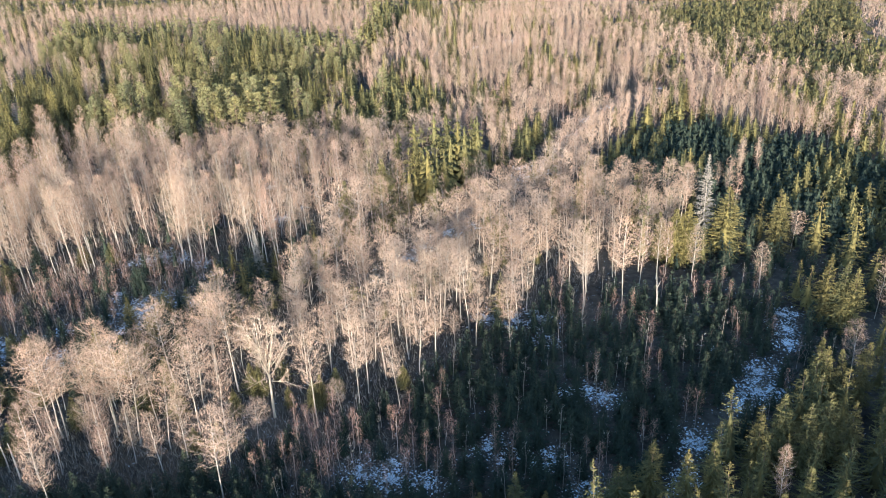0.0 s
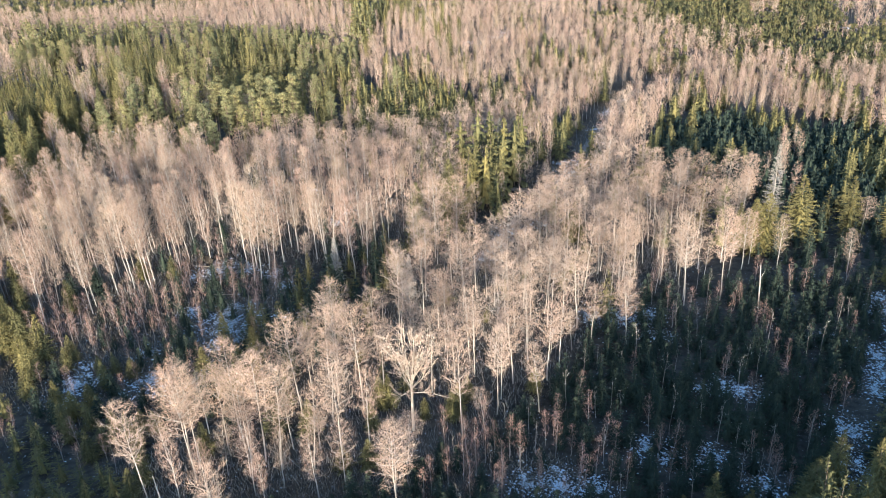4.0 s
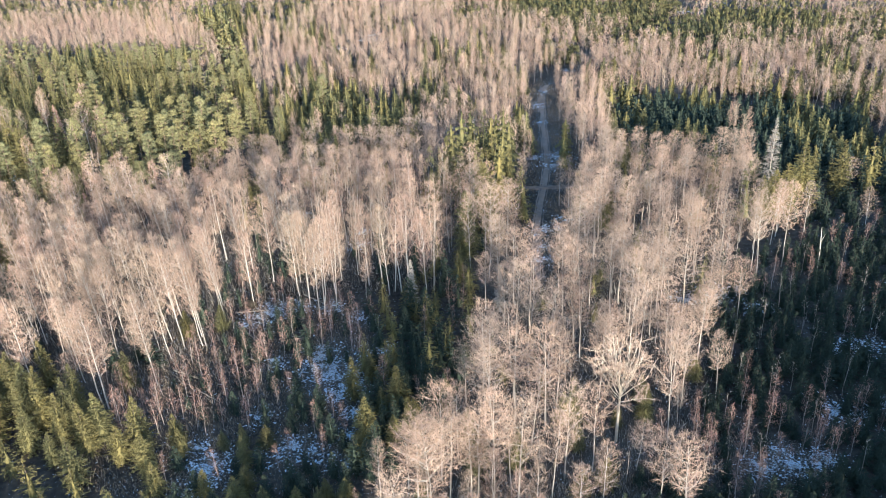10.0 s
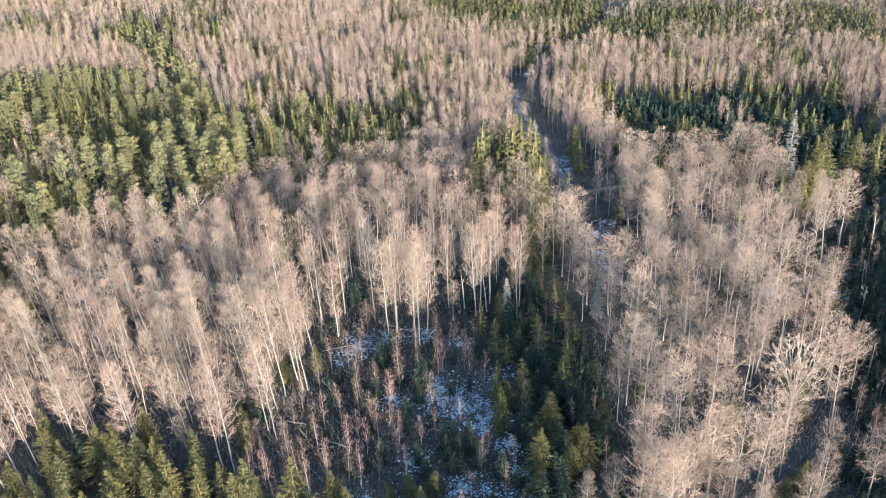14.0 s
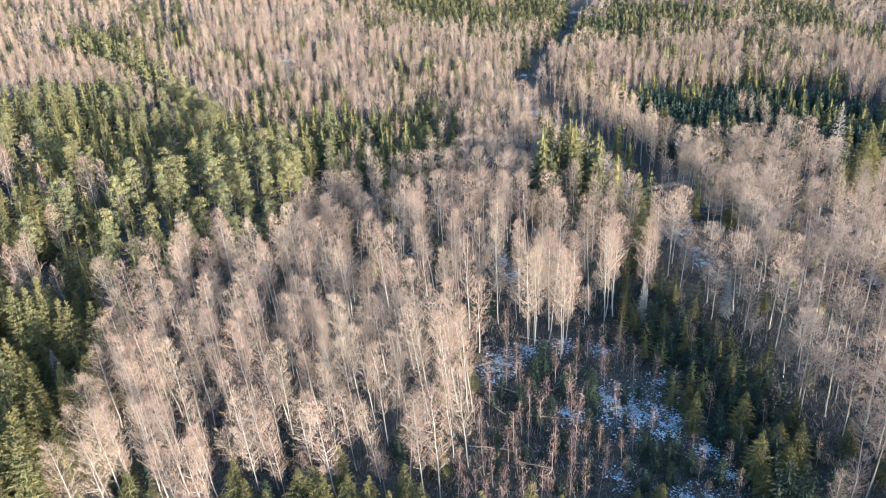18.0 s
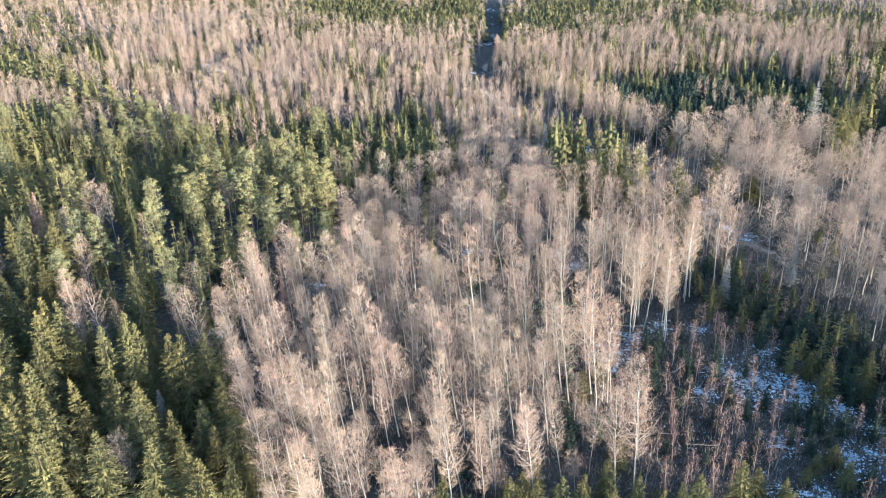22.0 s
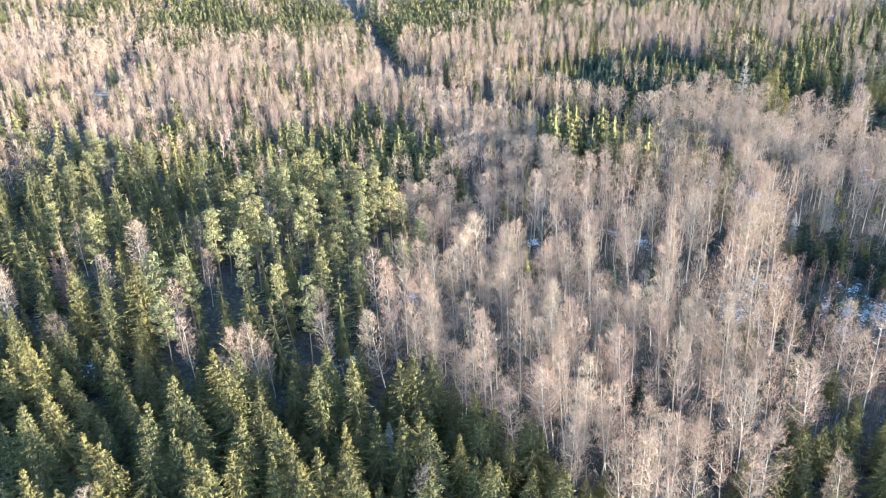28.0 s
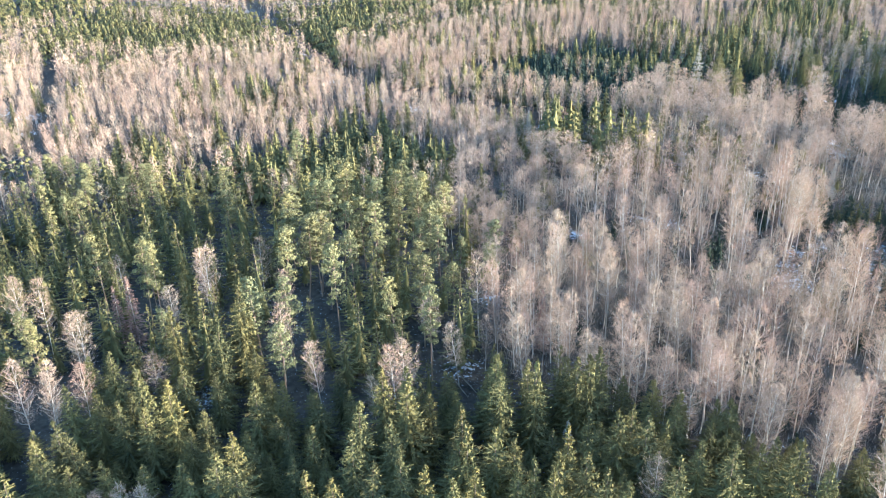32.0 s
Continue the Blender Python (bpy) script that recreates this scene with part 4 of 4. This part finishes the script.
def thing_tree(kind, variant):
    make, bark, leaf, h0 = KINDS[kind]
    (tv, tf), (cv, cf), (bv, bf) = make(variant + 1, 0)
    ci = [0] * len(cf) + [1] * len(bf)
    cv, cf = np.concatenate([cv, bv]), np.concatenate([cf, bf + len(cv)])
    root = new(kind)
    root.empty_display_size = 0.5
    part("trunk", mesh_of("trunk", tv, tf, [bark], smooth=True), root)
    part("crown", mesh_of("crown", cv, cf, [leaf, bark], ci), root)
    label, cat, group = LABELS[kind]
    return tagged(root, label, cat, group)


def told_apart(root, kind, h):
    small = kind in SMALL and h < SMALL[kind][0]
    tagged(root, SMALL[kind][1] if small else LABELS[kind][0], LABELS[kind][1], LABELS[kind][2])


def wood_of(name, label, kind, rows, d):
    """Many trees of one kind as one mesh."""
    make, bark, leaf, h0 = KINDS[kind]
    rng = np.random.default_rng(len(rows))
    which = rng.integers(0, VARIANTS, len(rows))
    vs, fs, ix, tones, base = [], [], [], [], 0
    for q in range(VARIANTS):
        (tv, tf), (cv, cf), (bv, bf) = make(40 + q, d)
        tv, tf = np.concatenate([tv, bv]), np.concatenate([tf, bf + len(tv)])
        v, f = np.concatenate([tv, cv]), np.concatenate([tf, cf + len(tv)])
        mi = np.concatenate([np.zeros(len(tf), int), np.ones(len(cf), int)])
        mine = [r for r, w in zip(rows, which) if w == q]
        if not mine:
            continue
        n = len(mine)
        pos = np.array([(r[0], r[1]) for r in mine])
        s = np.array([r[3] for r in mine]) / h0
        wide = s ** (0.6 if kind == "spruce" else 0.7) * rng.uniform(0.85, 1.15, n)
        a = rng.uniform(0, 6.283, n)
        lean = rng.normal(0, 0.03, (n, 2))
        c, sn = np.cos(a)[:, None], np.sin(a)[:, None]
        x = (c * v[None, :, 0] - sn * v[None, :, 1]) * wide[:, None]
        y = (sn * v[None, :, 0] + c * v[None, :, 1]) * wide[:, None]
        z = v[None, :, 2] * s[:, None]
        out = np.stack([x + lean[:, :1] * z + pos[:, :1], y + lean[:, 1:] * z + pos[:, 1:], z - 0.3], -1)
        vs.append(out.reshape(-1, 3))
        fs.append((f[None] + (np.arange(n) * len(v))[:, None, None]).reshape(-1, 3) + base)
        ix.append(np.tile(mi, n))
        tones.append(np.repeat(rng.random(n), len(v)))
        base += n * len(v)
    me = mesh_of(name, np.concatenate(vs), np.concatenate(fs), [bark, leaf], np.concatenate(ix))
    me.attributes.new("tone", "FLOAT", "POINT").data.foreach_set("value", np.concatenate(tones).astype(np.float32))
    tagged(new(name, me), label, LABELS[kind][1], kind="stuff")


FAR_NAMES = {
    "birch": ("birch_wood", "leafless birch wood with white trunks and reddish crowns"),
    "alder": ("alder_wood", "leafless alder thicket with grey and beige crowns"),
    "young_birch": ("birch_thicket", "thicket of slender reddish birch saplings in the clearings"),
    "bare_sapling": ("sapling_thicket", "thin bare saplings with pale stems among young spruces"),
    "spruce": ("spruce_wood", "dense dark green spruce wood"),
    "young_spruce": ("spruce_plantation", "dense plantation of young dark green spruces"),
    "pine": ("pine_wood", "tall pines with bare stems among the spruces"),
}
trees = plant(FIXED)
tone = random.Random(5)
known = set(FIXED)
broad = set(OLD_SPRUCES + MID_SPRUCES)
for kind in KINDS:
    rows = [r for r in trees if r[2] == kind]
    if not rows:
        continue
    near = along(NEAR_EDGE, np.array([r[0] for r in rows]), np.array([r[1] for r in rows]))
    # trees south of y = 30 are never seen and only cast shade
    near = np.where(np.array([r[1] for r in rows]) < 30, near + 320, near)
    near = near - np.array([90.0 if (r[2], r[0], r[1], r[3]) in known else 0.0 for r in rows])
    order = np.argsort(near, kind="stable")
    rows = [rows[i] for i in order]
    dist = near[order]
    singles = rows[:SINGLES[kind]]
    made = {}
    for k, (x, y, _, h) in enumerate(singles):
        q = k % VARIANTS
        s = h / KINDS[kind][3]
        wide = s ** (0.6 if kind == "spruce" else 0.7) * tone.uniform(0.85, 1.18)
        west = -4.5 if kind == "birch" and x < -222 and y < 200 else 0.0   # the birch grove leans away from its neighbours
        if (x, y, h) in broad:   # the old ones
            wide *= 1.3
        m = pose(x, y, -0.25, tone.gauss(0, 1.8), tone.gauss(0, 1.8) + west) @ pose(0, 0, 0, 0, 0, tone.uniform(0, 360)) @ Matrix.Diagonal((wide, wide, s, 1))
        if q not in made:
            made[q] = thing_tree(kind, q)
            made[q].matrix_basis = m
            told_apart(made[q], kind, h)
        else:
            made[q].matrix_basis, keep = Matrix.Identity(4), made[q].matrix_basis.copy()
            told_apart(copy_thing(made[q], m), kind, h)
            made[q].matrix_basis = keep
    rest, rd = rows[SINGLES[kind]:], dist[SINGLES[kind]:]
    for d, ahead, said, lo, hi in ((1, "", "", -1, 130), (2, "far_", "far-off ", 130, 300), (3, "distant_", "distant ", 300, 9e9)):
        chosen = [r for r, e in zip(rest, rd) if lo <= e < hi]
        if chosen:
            nm, lb = FAR_NAMES[kind]
            wood_of(ahead + nm, said + lb, kind, chosen, d)

# ---- single things among the trees ----
def veteran(x, y, h):
    """The old broad tree that stands free, with thick pale limbs."""
    rng = seeded(77)
    wood, crown = Heap(), Heap()
    fork = np.array([0.2, 0.1, h * 0.42])
    wood.tube([(0, 0, -0.3), (0.1, 0, h * 0.2), fork], [0.34, 0.28, 0.24], 8)
    roots, ways = [], []
    for k in range(23):
        az = k * 2.4 + rng.uniform(-0.3, 0.3)
        flat = k < 3
        out = np.array([math.cos(az), math.sin(az), 0])
        reach = rng.uniform(5.0, 6.8) if flat else rng.uniform(1.2, 5.8)
        rise = rng.uniform(1.0, 4.0) if flat else h * 0.55 * rng.uniform(0.7, 1.0) * (1 - 0.055 * reach)
        start = fork - np.array([0, 0, rng.uniform(0.5, 4.0) if flat else rng.uniform(-1.5, 1.0)])
        a = start + out * reach * 0.38 + np.array([0, 0, rise * 0.28])
        b = start + out * reach * 0.75 + np.array([0, 0, rise * 0.66]) + rng.normal(0, 0.4, 3)
        c = start + out * reach * 1.05 + np.array([0, 0, rise]) + rng.normal(0, 0.5, 3)
        r = 0.095 if not flat else 0.075
        wood.tube([start, a, b, c], [r, r * 0.75, r * 0.5, 0.04], 5)
        for _ in range(9):
            u = rng.uniform(0.3, 1)
            p = a + (b - a) * (u * 2 - 0.6) if u < 0.7 else b + (c - b) * (u - 0.7) / 0.3
            d = out * rng.uniform(0.2, 1.2) + rng.normal(0, 0.7, 3) + np.array([0, 0, 0.7])
            d *= rng.uniform(1.6, 3.6) / np.linalg.norm(d)
            wood.tube([p, p + d * 0.55 + rng.normal(0, 0.15, 3), p + d], [0.055, 0.035, 0.012], 3)
            for _ in range(20):
                roots.append(p + d * rng.uniform(0.3, 1.0))
                t = d * 0.35 + rng.normal(0, 0.6, 3)
                ways.append(t * rng.uniform(0.8, 1.5) / np.linalg.norm(t))
    crown.slivers(np.array(roots), np.array(ways), np.full(len(roots), 0.075), rng)
    root = new("veteran_aspen")
    root.location = (x, y, 0)
    tv, tf = wood.arrays()
    cv, cf = crown.arrays()
    part("trunk", mesh_of("trunk", tv, tf, [M_ASPEN_BARK], smooth=True), root, "thick pale trunk and limbs")
    part("crown", mesh_of("crown", cv, cf, [M_ALDER_TWIG]), root)
    tagged(root, "old broad leafless aspen with thick pale spreading limbs", "aspen tree")


veteran(-121, 101, 28)


def dead_spruce(x, y, h, label, leaf, q):
    (tv, tf), (cv, cf), _ = spruce(seeded(q), h, h * 0.15, 30, 9, 6, 2, 0.08, h * 0.009, 0.8, 5, 0.7, 0.08, 0.05)
    root = new("dead_spruce")
    root.location = (x, y, -0.2)
    part("trunk", mesh_of("trunk", tv, tf, [M_ALDER_BARK], smooth=True), root)
    part("crown", mesh_of("crown", cv, cf, [leaf]), root)
    tagged(root, label, "dead tree")


GREY, BROWN = "dead grey spruce with bare drooping boughs", "dying spruce with browned pinkish boughs"
for q, (x, y, h, brown) in enumerate([(-70, 240, 29, 0), (-354, 258, 22, 1), (-356, 262, 19, 1), (-322, 150, 12, 0), (-176, 262, 19, 0), (-152, 152, 14, 0), (-176, 150, 15, 0), (-290, 178, 18, 1)]):
    dead_spruce(x, y, h, BROWN if brown else GREY, M_SAPLING_TWIG if brown else M_GREY_TWIG, 90 + q)


def log(ax, ay, bx, by, r, label):
    n = 6
    u = np.linspace(0, 1, n)
    rng = seeded(int(abs(ax * 13 + by)))
    p = np.column_stack([ax + (bx - ax) * u, ay + (by - ay) * u + rng.normal(0, 0.08, n), 0.35 + rng.normal(0, 0.05, n) + r])
    heap = Heap()
    heap.tube(p, r * (1 - 0.55 * u), 7)
    for k in range(5):
        s = p[k] + (p[k + 1] - p[k]) * rng.random()
        heap.tube([s, s + np.array([rng.normal(0, 0.4), rng.normal(0, 0.4), rng.uniform(0.3, 0.9)])], [0.05, 0.02], 3)
    v, f = heap.arrays()
    tagged(new("fallen_log", mesh_of("fallen_log", v, f, [M_LOG], smooth=True)), label, "log", "fallen logs in the clearing")


for row in [(-212, 148, -205, 139, 0.2), (-218, 132, -211, 126, 0.2), (-224, 140, -214, 143, 0.17), (-206, 128, -199, 131, 0.15), (-213, 120, -204, 117, 0.16), (-208, 152, -199, 147, 0.18), (-228, 112, -219, 109, 0.15), (-209, 145, -207, 133, 0.2), (-222, 127, -218, 121, 0.18), (-218, 105, -212, 102, 0.15), (-311, 188, -315, 178, 0.17), (-313, 188, -317, 180, 0.14), (-332, 162, -325, 158, 0.16), (-334, 160, -326, 160, 0.14), (-104, 166, -97, 169, 0.16), (-90, 170, -84, 166, 0.14)]:
    log(*row, "grey fallen log lying in dead grass and snow")


def root_plate(x, y):
    """The torn-up root plate of a fallen tree."""
    rng = seeded(8)
    heap = Heap()
    n = 12
    ang = np.arange(n) * 2 * np.pi / n
    rim = np.column_stack([np.cos(ang) * rng.uniform(1.1, 1.7, n), rng.normal(0.1, 0.12, n), 1.1 + np.sin(ang) * rng.uniform(0.9, 1.3, n)])
    backs = rim + np.array([0, 0.5, 0])
    v = np.concatenate([rim, backs, [(0, -0.25, 1.1), (0, 0.8, 1.1)]])
    f = [(2 * n, (k + 1) % n, k) for k in range(n)] + [(2 * n + 1, n + k, n + (k + 1) % n) for k in range(n)]
    f += [(k, (k + 1) % n, n + (k + 1) % n) for k in range(n)] + [(k, n + (k + 1) % n, n + k) for k in range(n)]
    heap.add(v, f)
    for k in range(10):
        d = np.array([math.cos(k * 0.63), rng.uniform(-0.4, 0.1), math.sin(k * 0.63)])
        heap.tube([np.array([0, 0, 1.1]) + d * 0.9, np.array([0, 0, 1.1]) + d * rng.uniform(1.6, 2.2)], [0.09, 0.02], 4)
    tv, tf = heap.arrays()
    tv = tv * 1.35 + np.array([x, y, -0.3])
    tagged(new("root_plate", mesh_of("root_plate", tv, tf, [M_TORN_EARTH])), "dark torn-up root plate of a fallen tree", "root plate")


root_plate(-221, 143.5)


def snag(x, y, h):
    heap = Heap()
    heap.tube([(x, y, -0.2), (x - 0.3, y + 0.1, h * 0.5), (x - 0.8, y + 0.1, h)], [0.2, 0.16, 0.06], 6)
    heap.tube([(x - 0.5, y, h * 0.65), (x + 0.4, y, h * 0.85)], [0.09, 0.03], 4)
    v, f = heap.arrays()
    tagged(new("snag", mesh_of("snag", v, f, [M_BIRCH_BARK], smooth=True)), "broken bare birch stem standing dead without crown", "snag")


snag(-152, 58, 9)
snag(-64, 186, 13)
snag(-187, 160, 12)
snag(-181, 158, 10)


# ---- low growth and snow, too many to count ----
def floor_height(x, y):
    return 0.35 * noise.noise((x * 0.06, y * 0.06, 0)) + 0.16 * noise.noise((x * 0.21, y * 0.21, 4))


def snow_clumps():
    """Old snow caught on cut brushwood and tussocks: thin broken crusts, thick in places and bare in others."""
    rng = seeded(21)
    v, f = [], []
    for cx, cy, cr in SNOW:
        for _ in range(int(cr * cr * 15.0)):
            d = abs(rng.normal(0, 0.52)) * cr
            a = rng.uniform(0, 6.283)
            x, y = cx + d * math.cos(a), cy + d * math.sin(a)
            if noise.noise((x * 0.42, y * 0.42, 9)) + 0.6 * noise.noise((x * 1.1, y * 1.1, 2)) < -0.02:
                continue
            r, z, k0 = 0.05 + 0.17 * rng.random() ** 2, floor_height(x, y), len(v)
            turn, thin = rng.uniform(0, 6.283), rng.uniform(1.0, 3.2)
            c, q = math.cos(turn), math.sin(turn)
            v.append((x, y, z + 0.16 + r * 0.5))
            for k in range(5):
                w = r * rng.uniform(0.7, 1.3)
                ex, ey = math.cos(k * 1.2566) * w * thin, math.sin(k * 1.2566) * w
                v.append((x + ex * c - ey * q, y + ex * q + ey * c, z + 0.06 + rng.uniform(0, 0.22)))
            f += [(k0, k0 + 1 + k, k0 + 1 + (k + 1) % 5) for k in range(5)]
    tagged(new("snow_patches", mesh_of("snow_patches", v, f, [M_SNOW])), "broken crusts of old snow on brushwood in the openings", "snow", kind="stuff")


snow_clumps()


def slash():
    """Cut branches left lying crosswise in the openings, half under the snow."""
    rng = seeded(31)
    heap = Heap()
    for cx, cy, cr in SNOW:
        n = int(cr * cr * 4.0)
        d, a, g = np.abs(rng.normal(0, 0.7, n)) * cr, rng.uniform(0, 6.283, n), rng.uniform(0, 6.283, n)
        x, y = cx + d * np.cos(a), cy + d * np.sin(a)
        z = np.array([floor_height(p, q) for p, q in zip(x, y)]) + rng.uniform(0.05, 0.35, n)
        ways = np.column_stack([np.cos(g), np.sin(g), rng.uniform(-0.05, 0.35, n)]) * rng.uniform(0.6, 2.6, n)[:, None]
        heap.slivers(np.column_stack([x, y, z]), ways, rng.uniform(0.05, 0.13, n), rng, np.tile((0.0, 0.0, 1.0), (n, 1)))
    v, f = heap.arrays()
    tagged(new("cut_branches", mesh_of("cut_branches", v, f, [M_LOG])), "brown cut branches lying crosswise in the openings", "brushwood", kind="stuff")


slash()


def brush(name, label, material, areas, height, width):
    """Dead grass, heather and low brush: tufts of thin blades."""
    rng = seeded(len(name))
    heap = Heap()
    for poly, count in areas:
        p = np.array(poly, float)
        lo, hi = p.min(0), p.max(0)
        x, y = rng.uniform(lo[0], hi[0], count * 2), rng.uniform(lo[1], hi[1], count * 2)
        ok = inside(poly, x, y) & (along(TRACK, x, y) > 2.5)
        x, y = x[ok][:count], y[ok][:count]
        z = np.array([floor_height(a, b) for a, b in zip(x, y)])
        n = len(x)
        ways = np.column_stack([rng.normal(0, 0.35, n), rng.normal(0, 0.35, n), np.ones(n)]) * (height * rng.uniform(0.4, 1.4, n))[:, None]
        heap.slivers(np.column_stack([x, y, z]), ways, width * rng.uniform(0.6, 1.6, n), rng)
    v, f = heap.arrays()
    tagged(new(name, mesh_of(name, v, f, [material])), label, "undergrowth", kind="stuff")


GROVE_FLOOR = [(-172, 64), (-158, 85), (-157, 121), (-152, 166), (-139, 208), (-106, 216), (-85, 198), (-100, 152), (-99, 126), (-112, 84), (-147, 54)]
BIRCH_FLOOR = [(-300, 95), (-304, 186), (-277, 200), (-232, 206), (-160, 206), (-168, 160), (-226, 150), (-224, 125), (-240, 86)]
TRACK_SIDE = [(-162, 170), (-132, 170), (-136, 300), (-150, 380), (-168, 380), (-160, 300)]
GROVE_FRONT = [(-172, 64), (-122, 90), (-98, 111), (-76, 98), (-104, 72), (-147, 46)]
brush("dry_grass", "dead yellow-brown grass and heather in the openings", M_GRASS, [(CLEARING, 14000), (TRACK_SIDE, 9000), (BIRCH_FLOOR, 7000), (GROVE_FRONT, 5000)], 0.7, 0.10)
brush("low_brush", "bare brown undergrowth of thin stems beneath the trees", M_GREY_TWIG, [(GROVE_FLOOR, 14000), (BIRCH_FLOOR, 17000), (CLEARING, 4000), (GROVE_FRONT, 5000)], 2.4, 0.05)
